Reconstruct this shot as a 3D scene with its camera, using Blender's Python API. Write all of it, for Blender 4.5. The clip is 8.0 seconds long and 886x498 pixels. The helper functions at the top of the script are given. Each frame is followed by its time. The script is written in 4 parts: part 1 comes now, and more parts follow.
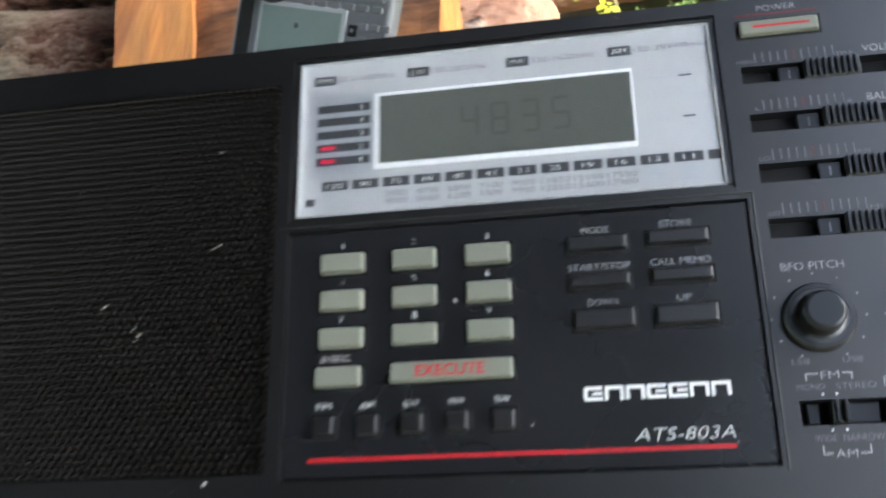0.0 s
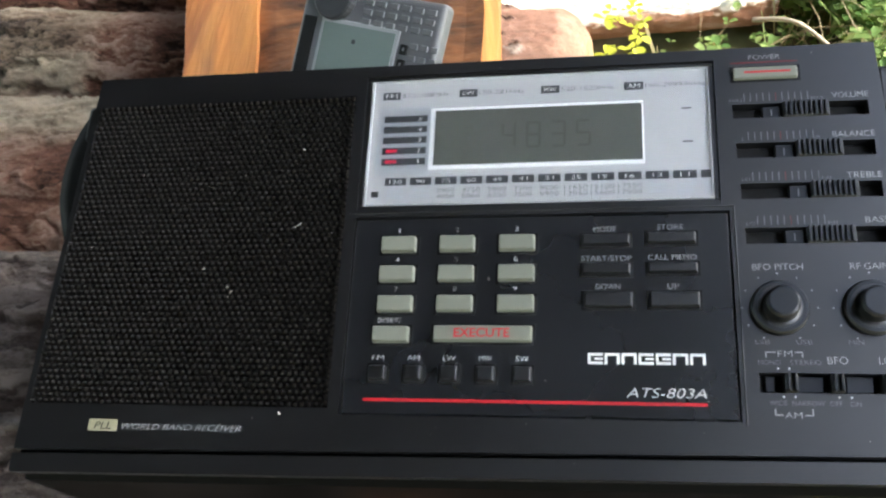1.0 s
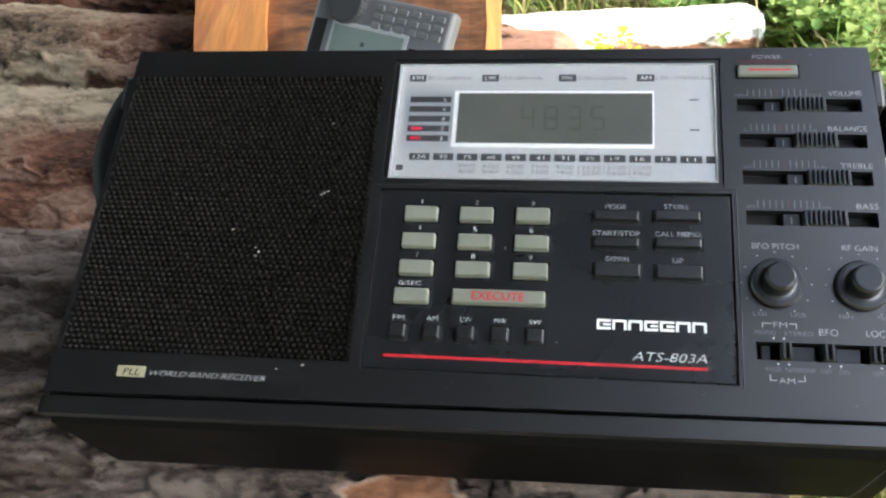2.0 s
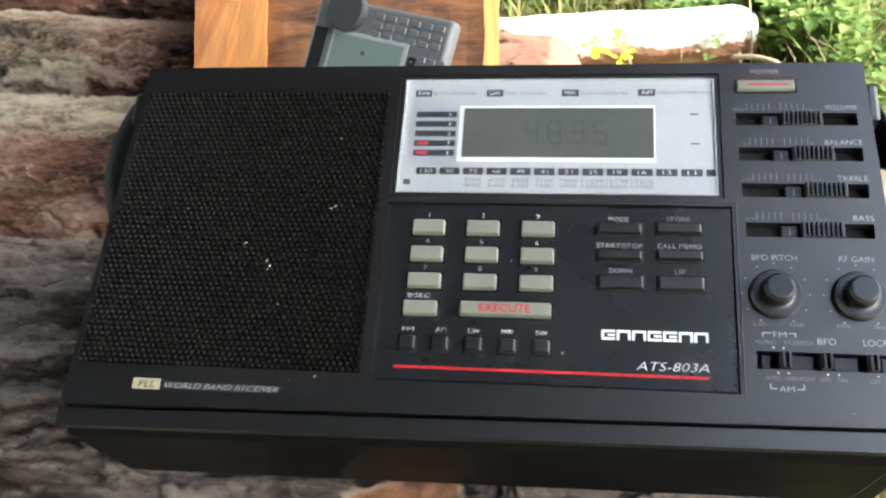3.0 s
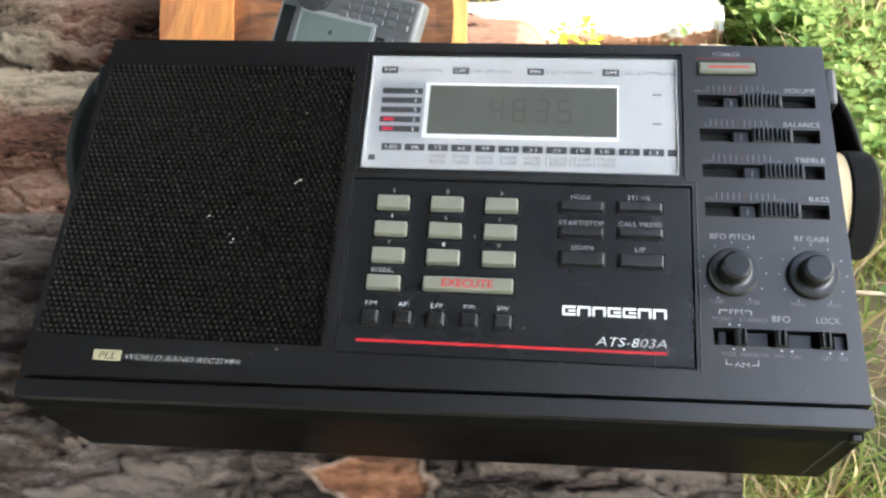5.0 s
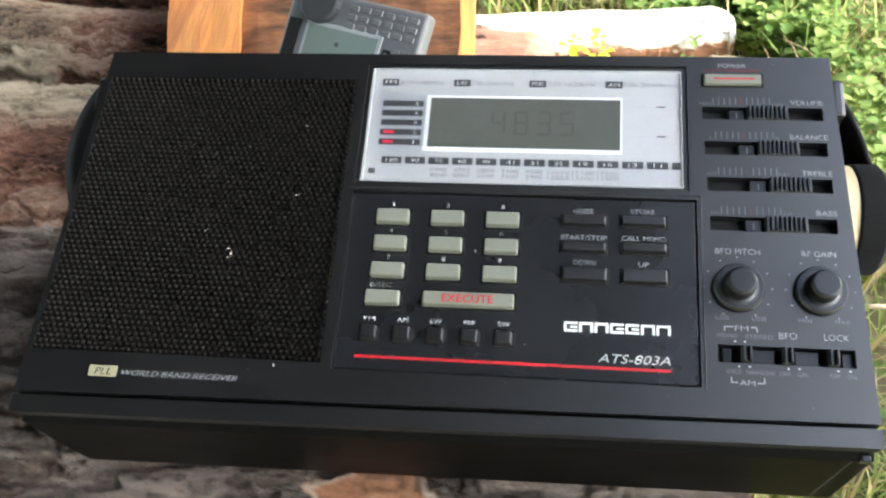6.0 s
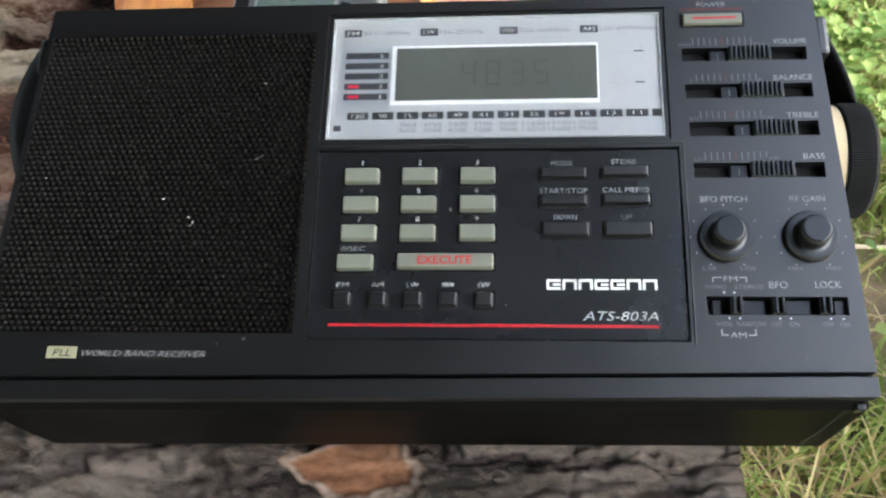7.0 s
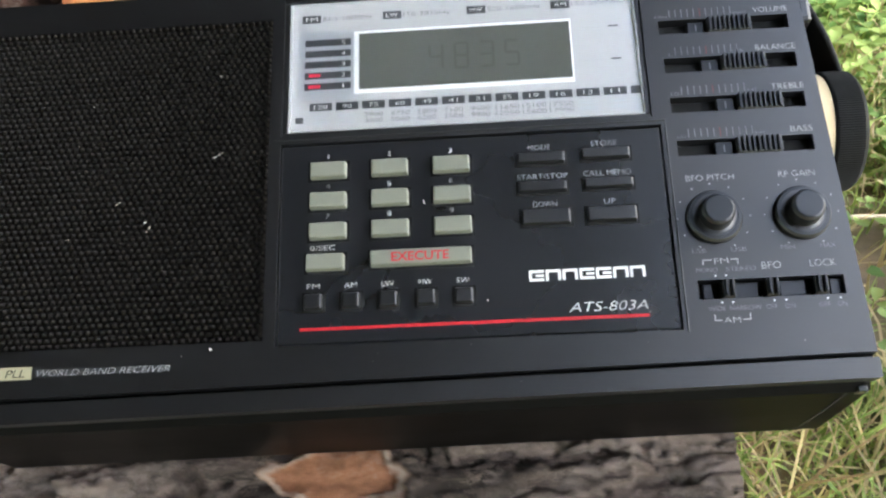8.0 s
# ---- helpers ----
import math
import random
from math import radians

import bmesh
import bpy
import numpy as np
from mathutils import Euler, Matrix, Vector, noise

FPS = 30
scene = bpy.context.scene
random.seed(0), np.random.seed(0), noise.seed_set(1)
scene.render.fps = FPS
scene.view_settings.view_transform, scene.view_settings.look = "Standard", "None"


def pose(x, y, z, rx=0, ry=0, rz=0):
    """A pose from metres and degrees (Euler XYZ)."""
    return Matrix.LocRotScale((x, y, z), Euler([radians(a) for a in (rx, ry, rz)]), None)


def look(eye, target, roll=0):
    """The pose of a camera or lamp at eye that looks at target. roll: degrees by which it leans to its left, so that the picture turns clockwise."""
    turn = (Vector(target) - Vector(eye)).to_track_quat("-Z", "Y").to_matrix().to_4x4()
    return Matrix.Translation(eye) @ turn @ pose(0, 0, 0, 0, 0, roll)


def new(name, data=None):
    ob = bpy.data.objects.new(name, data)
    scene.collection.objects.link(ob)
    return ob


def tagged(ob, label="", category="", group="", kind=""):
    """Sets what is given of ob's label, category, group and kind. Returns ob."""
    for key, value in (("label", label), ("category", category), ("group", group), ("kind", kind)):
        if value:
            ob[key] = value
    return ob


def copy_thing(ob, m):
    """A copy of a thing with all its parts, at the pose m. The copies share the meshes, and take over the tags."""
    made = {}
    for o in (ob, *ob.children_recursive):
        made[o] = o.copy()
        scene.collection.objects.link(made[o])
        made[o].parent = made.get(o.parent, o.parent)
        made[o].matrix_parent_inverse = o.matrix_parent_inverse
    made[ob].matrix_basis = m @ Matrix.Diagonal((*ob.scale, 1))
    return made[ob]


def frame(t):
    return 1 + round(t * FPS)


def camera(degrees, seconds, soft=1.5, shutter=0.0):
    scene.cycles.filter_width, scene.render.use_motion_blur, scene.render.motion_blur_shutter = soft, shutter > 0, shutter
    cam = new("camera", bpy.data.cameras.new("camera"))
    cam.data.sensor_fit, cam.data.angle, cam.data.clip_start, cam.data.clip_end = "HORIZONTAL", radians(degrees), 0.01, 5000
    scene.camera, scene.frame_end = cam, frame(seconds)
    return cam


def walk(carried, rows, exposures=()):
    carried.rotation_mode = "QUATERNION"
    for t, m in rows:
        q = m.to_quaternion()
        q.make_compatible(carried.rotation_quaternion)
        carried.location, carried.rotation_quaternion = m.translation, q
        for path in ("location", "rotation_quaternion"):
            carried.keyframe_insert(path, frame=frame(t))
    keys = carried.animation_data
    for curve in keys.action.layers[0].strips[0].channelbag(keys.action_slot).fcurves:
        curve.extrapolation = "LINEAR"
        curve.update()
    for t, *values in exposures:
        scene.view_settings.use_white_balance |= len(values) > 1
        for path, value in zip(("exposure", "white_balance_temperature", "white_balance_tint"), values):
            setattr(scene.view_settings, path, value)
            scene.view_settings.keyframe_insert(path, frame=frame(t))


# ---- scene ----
cam = camera(51.7, 8.0, soft=2.25, shutter=0.5)
# the receiver stands on its log, leaning back; the path is given in its own axes
STAND = pose(0, 0, 0.38, 28, 0, 0)
PATH = [
    (0, (0.0518, 0.0108, 0.2906), (-0.2457, 0.6344, -1.4793), -28.10),
    (0.2, (0.0440, -0.0025, 0.3090), (-0.2273, 0.6290, -1.4623), -24.09),
    (0.3, (0.0448, -0.0064, 0.3160), (-0.1880, 0.5838, -1.4750), -21.83),
    (0.4, (0.0469, -0.0088, 0.3217), (-0.1541, 0.5667, -1.4779), -19.33),
    (0.5, (0.0498, -0.0108, 0.3267), (-0.1855, 0.6031, -1.4559), -20.53),
    (0.8, (0.0565, -0.0164, 0.3395), (-0.2770, 0.6346, -1.4140), -26.29),
    (1, (0.0555, -0.0170, 0.3429), (-0.2864, 0.6336, -1.4092), -26.63),
    (1.2, (0.0544, -0.0257, 0.3418), (-0.2360, 0.6694, -1.4025), -20.94),
    (1.5, (0.0458, -0.0341, 0.3441), (-0.2249, 0.6244, -1.4175), -19.57),
    (1.7, (0.0444, -0.0412, 0.3521), (-0.2502, 0.6423, -1.3960), -19.91),
    (2.8, (0.0372, -0.0468, 0.3580), (-0.2120, 0.6875, -1.3766), -16.12),
    (3, (0.0390, -0.0433, 0.3651), (-0.2353, 0.6675, -1.3755), -18.28),
    (3.3, (0.0386, -0.0384, 0.3784), (-0.2224, 0.6212, -1.3842), -18.47),
    (3.5, (0.0384, -0.0381, 0.3822), (-0.2670, 0.6211, -1.3734), -21.38),
    (4, (0.0388, -0.0409, 0.3802), (-0.2174, 0.6268, -1.3801), -18.30),
    (4.2, (0.0400, -0.0405, 0.3794), (-0.2278, 0.6069, -1.3867), -19.58),
    (4.5, (0.0418, -0.0405, 0.3767), (-0.2037, 0.6430, -1.3790), -16.89),
    (4.7, (0.0395, -0.0459, 0.3717), (-0.1642, 0.6539, -1.3830), -13.13),
    (5.8, (0.0453, -0.0452, 0.3590), (-0.1797, 0.6087, -1.4107), -15.32),
    (6, (0.0445, -0.0448, 0.3606), (-0.1883, 0.6671, -1.3856), -14.72),
    (6.3, (0.0422, -0.0444, 0.3577), (-0.1454, 0.6352, -1.4066), -12.02),
    (6.5, (0.0409, -0.0434, 0.3542), (-0.1381, 0.6335, -1.4120), -11.54),
    (7, (0.0401, -0.0381, 0.3468), (-0.1231, 0.5922, -1.4382), -13.73),
    (7.3, (0.0401, -0.0355, 0.3434), (-0.1064, 0.5939, -1.4433), -13.64),
    (7.5, (0.0399, -0.0341, 0.3408), (-0.0871, 0.5837, -1.4515), -12.84),
    (8, (0.0375, -0.0306, 0.3318), (-0.0669, 0.5756, -1.4658), -11.99),
]
walk(cam, [(t, STAND @ look(eye, target, roll)) for t, eye, target, roll in PATH], [(0.0, 2.86, 6000, 6), (1.5, 2.86, 6100, 6), (3.0, 3.3, 6220, 6), (6.0, 3.3, 6200, 6), (7.2, 3.03, 6080, 5), (8.0, 3.17, 6150, 6)])

# ---------------------------------------------------------------- light
SUN_ELEVATION, SUN_AZIMUTH = 38.0, 100.0   # azimuth from +y towards +x
world = bpy.data.worlds.new("sky")
scene.world = world
world.use_nodes = True
wn = world.node_tree.nodes
sky = wn.new("ShaderNodeTexSky")
sky.sky_type, sky.sun_disc = "NISHITA", False
sky.sun_elevation, sky.sun_rotation = radians(SUN_ELEVATION), radians(SUN_AZIMUTH)
sky.air_density, sky.dust_density = 1.2, 2.0
wn["Background"].inputs["Strength"].default_value = 0.15
world.node_tree.links.new(sky.outputs[0], wn["Background"].inputs["Color"])
sun = new("sun", bpy.data.lights.new("sun", "SUN"))
sun.data.energy, sun.data.angle, sun.data.color = 1.75, radians(6), (1.0, 0.95, 0.88)
sa, se = radians(SUN_AZIMUTH), radians(SUN_ELEVATION)
sun.matrix_world = look((3 * math.sin(sa) * math.cos(se), 3 * math.cos(sa) * math.cos(se), 3 * math.sin(se)), (0, 0, 0))


# ---------------------------------------------------------------- materials
def material(name, base, rough=0.5, metal=0.0, grain=0.0, grain_scale=800.0, bump=0.0, dust=None, dust_amount=0.0, coat=0.0, spec=0.5, rough_var=0.08):
    """A surface with variation at two scales, fine relief and, where it has any, a thin layer of dust."""
    m = bpy.data.materials.new(name)
    m.use_nodes = True
    nt = m.node_tree
    n, l = nt.nodes, nt.links
    p = n["Principled BSDF"]
    p.inputs["Metallic"].default_value = metal
    p.inputs["Specular IOR Level"].default_value = spec
    p.inputs["Coat Weight"].default_value = coat
    p.inputs["Coat Roughness"].default_value = 0.08
    tc = n.new("ShaderNodeTexCoord")
    fine = n.new("ShaderNodeTexNoise")
    fine.inputs["Scale"].default_value, fine.inputs["Detail"].default_value = grain_scale, 4
    wide = n.new("ShaderNodeTexNoise")
    wide.inputs["Scale"].default_value, wide.inputs["Detail"].default_value = 22, 5
    for t in (fine, wide):
        l.new(tc.outputs["Object"], t.inputs["Vector"])
    ramp = n.new("ShaderNodeMix")
    ramp.data_type = "RGBA"
    lo = [max(0, c * (1 - grain)) for c in base]
    hi = [min(1, c * (1 + grain)) for c in base]
    ramp.inputs["A"].default_value, ramp.inputs["B"].default_value = (*lo, 1), (*hi, 1)
    add = n.new("ShaderNodeMath")
    add.operation = "MULTIPLY_ADD"
    add.inputs[1].default_value = 0.5
    half = n.new("ShaderNodeMath")
    half.operation = "MULTIPLY"
    half.inputs[1].default_value = 0.5
    l.new(wide.outputs["Fac"], half.inputs[0])
    l.new(fine.outputs["Fac"], add.inputs[0])
    l.new(half.outputs[0], add.inputs[2])
    l.new(add.outputs[0], ramp.inputs["Factor"])
    colour = ramp.outputs["Result"]
    if dust:
        d = n.new("ShaderNodeMix")
        d.data_type = "RGBA"
        d.inputs["B"].default_value = (*dust, 1)
        mr = n.new("ShaderNodeMapRange")
        mr.inputs["From Min"].default_value, mr.inputs["From Max"].default_value = 0.5, 0.8
        mr.inputs["To Max"].default_value = dust_amount
        l.new(wide.outputs["Fac"], mr.inputs["Value"])
        l.new(mr.outputs["Result"], d.inputs["Factor"])
        l.new(colour, d.inputs["A"])
        colour = d.outputs["Result"]
    l.new(colour, p.inputs["Base Color"])
    rr = n.new("ShaderNodeMapRange")
    rr.inputs["To Min"].default_value, rr.inputs["To Max"].default_value = max(0.02, rough - rough_var), min(1, rough + rough_var)
    l.new(wide.outputs["Fac"], rr.inputs["Value"])
    l.new(rr.outputs["Result"], p.inputs["Roughness"])
    if bump:
        b = n.new("ShaderNodeBump")
        b.inputs["Strength"].default_value, b.inputs["Distance"].default_value = bump, 0.0004
        l.new(fine.outputs["Fac"], b.inputs["Height"])
        l.new(b.outputs["Normal"], p.inputs["Normal"])
    return m


def bark_material(name, dark, mid, light, raw, pale, weathered, along=0.35, lift=0.0, grit=1.0):
    """Bark that is coloured plate by plate, with raw wood where the outer bark has come off."""
    m = bpy.data.materials.new(name)
    m.use_nodes = True
    nt = m.node_tree
    n, l = nt.nodes, nt.links
    p = n["Principled BSDF"]
    p.inputs["Roughness"].default_value = 0.85
    p.inputs["Specular IOR Level"].default_value = 0.25
    tc = n.new("ShaderNodeTexCoord")
    mp = n.new("ShaderNodeMapping")
    mp.inputs["Scale"].default_value = (along, 1, 1)
    l.new(tc.outputs["Object"], mp.inputs["Vector"])
    fine = n.new("ShaderNodeTexNoise")
    fine.inputs["Scale"].default_value, fine.inputs["Detail"].default_value, fine.inputs["Roughness"].default_value = 240, 8, 0.7
    wide = n.new("ShaderNodeTexNoise")
    wide.inputs["Scale"].default_value, wide.inputs["Detail"].default_value = 34, 6
    l.new(mp.outputs[0], fine.inputs["Vector"])
    l.new(mp.outputs[0], wide.inputs["Vector"])
    crumb = n.new("ShaderNodeTexVoronoi")
    crumb.inputs["Scale"].default_value, crumb.inputs["Detail"].default_value = 260, 1.0
    bent = n.new("ShaderNodeVectorMath")
    bent.operation = "MULTIPLY_ADD"
    bent.inputs[1].default_value = (0.02, 0.02, 0.02)
    l.new(fine.outputs["Color"], bent.inputs[0])
    l.new(mp.outputs[0], bent.inputs[2])
    l.new(bent.outputs[0], crumb.inputs["Vector"])
    grey_crumb = n.new("ShaderNodeSeparateColor")
    l.new(crumb.outputs["Color"], grey_crumb.inputs[0])
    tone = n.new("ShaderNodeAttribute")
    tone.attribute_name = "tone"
    peel = n.new("ShaderNodeAttribute")
    peel.attribute_name = "peel"
    s1 = n.new("ShaderNodeMath")
    s1.operation = "MULTIPLY_ADD"
    s1.inputs[1].default_value, s1.inputs[2].default_value = 0.75 * grit, -0.22 + 0.375 * (1 - grit)
    l.new(fine.outputs["Fac"], s1.inputs[0])
    s2 = n.new("ShaderNodeMath")
    s2.operation = "MULTIPLY_ADD"
    s2.inputs[1].default_value = 0.45
    l.new(wide.outputs["Fac"], s2.inputs[0])
    l.new(s1.outputs[0], s2.inputs[2])
    s3 = n.new("ShaderNodeMath")
    s3.operation = "MULTIPLY_ADD"
    s3.inputs[1].default_value = 0.55
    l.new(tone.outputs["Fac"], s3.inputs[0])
    s5 = n.new("ShaderNodeMath")
    s5.operation = "MULTIPLY_ADD"
    s5.inputs[1].default_value = 0.24
    l.new(grey_crumb.outputs[0], s5.inputs[0])
    s6 = n.new("ShaderNodeMath")
    s6.operation = "SUBTRACT"
    s6.inputs[1].default_value = 0.12 - lift
    l.new(s2.outputs[0], s6.inputs[0])
    l.new(s6.outputs[0], s5.inputs[2])
    l.new(s5.outputs[0], s3.inputs[2])
    r = n.new("ShaderNodeValToRGB")
    e = r.color_ramp.elements
    e[0].position, e[0].color = 0.22, (*dark, 1)
    e[1].position, e[1].color = 0.92, (*light, 1)
    k = e.new(0.55)
    k.color = (*mid, 1)
    l.new(s3.outputs[0], r.inputs["Fac"])
    r2 = n.new("ShaderNodeValToRGB")
    e = r2.color_ramp.elements
    e[0].position, e[0].color = 0.28, (*[c * 0.55 for c in raw], 1)
    e[1].position, e[1].color = 0.72, (*pale, 1)
    k = e.new(0.46)
    k.color = (*raw, 1)
    s4 = n.new("ShaderNodeMath")
    s4.operation = "MULTIPLY_ADD"
    s4.inputs[1].default_value = 0.6
    l.new(wide.outputs["Fac"], s4.inputs[0])
    l.new(s1.outputs[0], s4.inputs[2])
    l.new(s4.outputs[0], r2.inputs["Fac"])
    mix = n.new("ShaderNodeMix")
    mix.data_type = "RGBA"
    l.new(peel.outputs["Fac"], mix.inputs["Factor"])
    l.new(r.outputs["Color"], mix.inputs["A"])
    l.new(r2.outputs["Color"], mix.inputs["B"])
    # grey weathered and mossy areas
    share = n.new("ShaderNodeAttribute")
    share.attribute_name = "worn"
    grey = n.new("ShaderNodeValToRGB")
    e = grey.color_ramp.elements
    e[0].position, e[0].color = 0.25, (*[c * 0.25 for c in weathered], 1)
    e[1].position, e[1].color = 0.9, (*[min(0.9, c * 1.7) for c in weathered], 1)
    l.new(s3.outputs[0], grey.inputs["Fac"])
    mixg = n.new("ShaderNodeMix")
    mixg.data_type = "RGBA"
    l.new(share.outputs["Fac"], mixg.inputs["Factor"])
    l.new(r.outputs["Color"], mixg.inputs["A"])
    l.new(grey.outputs["Color"], mixg.inputs["B"])
    l.new(mixg.outputs["Result"], mix.inputs["A"])
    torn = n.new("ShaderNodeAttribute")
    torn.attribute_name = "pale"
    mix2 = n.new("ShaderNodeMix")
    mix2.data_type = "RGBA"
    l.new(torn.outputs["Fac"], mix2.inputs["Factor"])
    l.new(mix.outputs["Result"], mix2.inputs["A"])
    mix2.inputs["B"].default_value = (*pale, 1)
    l.new(mix2.outputs["Result"], p.inputs["Base Color"])
    b = n.new("ShaderNodeBump")
    b.inputs["Strength"].default_value, b.inputs["Distance"].default_value = 1.0, 0.004 * grit
    rise = n.new("ShaderNodeMath")
    rise.operation = "MULTIPLY_ADD"
    rise.inputs[1].default_value = 0.6
    l.new(grey_crumb.outputs[0], rise.inputs[0])
    l.new(fine.outputs["Fac"], rise.inputs[2])
    l.new(rise.outputs[0], b.inputs["Height"])
    l.new(b.outputs["Normal"], p.inputs["Normal"])
    return m


def wood_material(name, dark, light, scale, along=(1, 0.06, 1)):
    m = bpy.data.materials.new(name)
    m.use_nodes = True
    nt = m.node_tree
    n, l = nt.nodes, nt.links
    p = n["Principled BSDF"]
    p.inputs["Roughness"].default_value = 0.7
    tc = n.new("ShaderNodeTexCoord")
    mp = n.new("ShaderNodeMapping")
    mp.inputs["Scale"].default_value = along
    l.new(tc.outputs["Object"], mp.inputs["Vector"])
    a = n.new("ShaderNodeTexNoise")
    a.inputs["Scale"].default_value, a.inputs["Detail"].default_value, a.inputs["Distortion"].default_value = scale, 6, 0.8
    c = n.new("ShaderNodeTexNoise")
    c.inputs["Scale"].default_value, c.inputs["Detail"].default_value = scale * 7, 5
    l.new(mp.outputs[0], a.inputs["Vector"])
    l.new(mp.outputs[0], c.inputs["Vector"])
    s = n.new("ShaderNodeMath")
    s.operation = "MULTIPLY_ADD"
    s.inputs[1].default_value = 0.35
    l.new(c.outputs["Fac"], s.inputs[0])
    l.new(a.outputs["Fac"], s.inputs[2])
    r = n.new("ShaderNodeValToRGB")
    e = r.color_ramp.elements
    e[0].position, e[0].color = 0.45, (*dark, 1)
    e[1].position, e[1].color = 0.85, (*light, 1)
    l.new(s.outputs[0], r.inputs["Fac"])
    l.new(r.outputs["Color"], p.inputs["Base Color"])
    b = n.new("ShaderNodeBump")
    b.inputs["Strength"].default_value, b.inputs["Distance"].default_value = 0.9, 0.0015
    l.new(c.outputs["Fac"], b.inputs["Height"])
    l.new(b.outputs["Normal"], p.inputs["Normal"])
    return m


def leaf_material(name, dark, light, dry=None, dry_share=0.0):
    """Thin leaves that let light through, each with its own tone."""
    m = bpy.data.materials.new(name)
    m.use_nodes = True
    nt = m.node_tree
    n, l = nt.nodes, nt.links
    p = n["Principled BSDF"]
    p.inputs["Roughness"].default_value = 0.5
    p.inputs["Specular IOR Level"].default_value = 0.3
    g = n.new("ShaderNodeNewGeometry")
    r = n.new("ShaderNodeValToRGB")
    e = r.color_ramp.elements
    e[0].color, e[1].color = (*dark, 1), (*light, 1)
    e[1].position = 1 - dry_share if dry else 1
    if dry:
        k = e.new(min(0.999, 1.001 - dry_share))
        k.color = (*dry, 1)
        k = e.new(1.0)
        k.color = (*[min(1, c * 1.5) for c in dry], 1)
    l.new(g.outputs["Random Per Island"], r.inputs["Fac"])
    l.new(r.outputs["Color"], p.inputs["Base Color"])
    tr = n.new("ShaderNodeBsdfTranslucent")
    l.new(r.outputs["Color"], tr.inputs["Color"])
    mx = n.new("ShaderNodeMixShader")
    mx.inputs[0].default_value = 0.5
    l.new(p.outputs[0], mx.inputs[1])
    l.new(tr.outputs[0], mx.inputs[2])
    l.new(mx.outputs[0], n["Material Output"].inputs["Surface"])
    return m


def window_material():
    m = bpy.data.materials.new("clear acrylic")
    m.use_nodes = True
    nt = m.node_tree
    n, l = nt.nodes, nt.links
    n.remove(n["Principled BSDF"])
    t, g, mx = n.new("ShaderNodeBsdfTransparent"), n.new("ShaderNodeBsdfGlossy"), n.new("ShaderNodeMixShader")
    g.inputs["Roughness"].default_value = 0.05
    # gloss of clear plastic: a twenty-fifth head on, all of it at a grazing view
    w = n.new("ShaderNodeLayerWeight")
    w.inputs["Blend"].default_value = 0.5
    p5 = n.new("ShaderNodeMath")
    p5.operation = "POWER"
    p5.inputs[1].default_value = 5
    f = n.new("ShaderNodeMath")
    f.operation = "MULTIPLY_ADD"
    f.inputs[1].default_value, f.inputs[2].default_value = 0.96, 0.04
    l.new(w.outputs["Facing"], p5.inputs[0])
    l.new(p5.outputs[0], f.inputs[0])
    l.new(f.outputs[0], mx.inputs[0])
    l.new(t.outputs[0], mx.inputs[1])
    l.new(g.outputs[0], mx.inputs[2])
    l.new(mx.outputs[0], n["Material Output"].inputs["Surface"])
    return m


DUST = (0.30, 0.27, 0.23)
PLASTIC = material("black plastic", (0.0037, 0.0038, 0.0044), 0.38, grain=0.15, grain_scale=2500, bump=0.12, dust=DUST, dust_amount=0.006, spec=1.0)
GLOSS = material("glossy black plastic", (0.0100, 0.0108, 0.0130), 0.28, grain=0.1, grain_scale=900, bump=0.04, dust=DUST, dust_amount=0.006, spec=0.95)
DEEP = material("matt black", (0.006, 0.006, 0.006), 0.8, grain=0.2)
MESH_BLACK = material("black speaker cloth", (0.0036, 0.0028, 0.0022), 0.42, grain=0.2, dust=DUST, dust_amount=0.006, spec=0.17)
CASE = material("smooth black case", (0.0026, 0.0025, 0.0024), 0.42, grain=0.2, grain_scale=900, bump=0.05, spec=0.06)
KEY = material("pale grey plastic", (0.185, 0.193, 0.155), 0.5, grain=0.06, grain_scale=600, bump=0.05, dust=(0.3, 0.28, 0.2), dust_amount=0.1)
PRINT = material("off-white ink", (0.70, 0.70, 0.67), 0.6, grain=0.1, grain_scale=1500)
WHITE_INK = material("white ink", (0.82, 0.82, 0.80), 0.6, grain=0.08, grain_scale=1500)
GREY_INK = material("faded white ink", (0.37, 0.37, 0.37), 0.6, grain=0.15, grain_scale=1500)
DIM_INK = material("worn white ink", (0.19, 0.19, 0.20), 0.6, grain=0.2, grain_scale=1500)
RED_INK = material("red ink", (0.46, 0.014, 0.022), 0.5, grain=0.08, grain_scale=1200)
LIT_RED = material("lit red light", (0.50, 0.02, 0.04), 0.4)
LIT_RED.node_tree.nodes["Principled BSDF"].inputs["Emission Color"].default_value = (1.0, 0.04, 0.13, 1)
LIT_RED.node_tree.nodes["Principled BSDF"].inputs["Emission Strength"].default_value = 0.05
DARK_RED_INK = material("dark red ink", (0.16, 0.03, 0.03), 0.5, grain=0.1, grain_scale=1200)
DARK_INK = material("dark grey ink", (0.045, 0.048, 0.055), 0.5, grain=0.1, grain_scale=1500)
PALE_INK = material("pale grey ink", (0.07, 0.073, 0.08), 0.5, grain=0.1, grain_scale=1500)
SILVER = material("silver display plate", (0.90, 0.91, 0.93), 0.24, metal=0.50, grain=0.05, grain_scale=700, rough_var=0.04)
BRIGHT_EDGE = material("bright acrylic edge", (0.46, 0.47, 0.48), 0.25, grain=0.05, grain_scale=500)
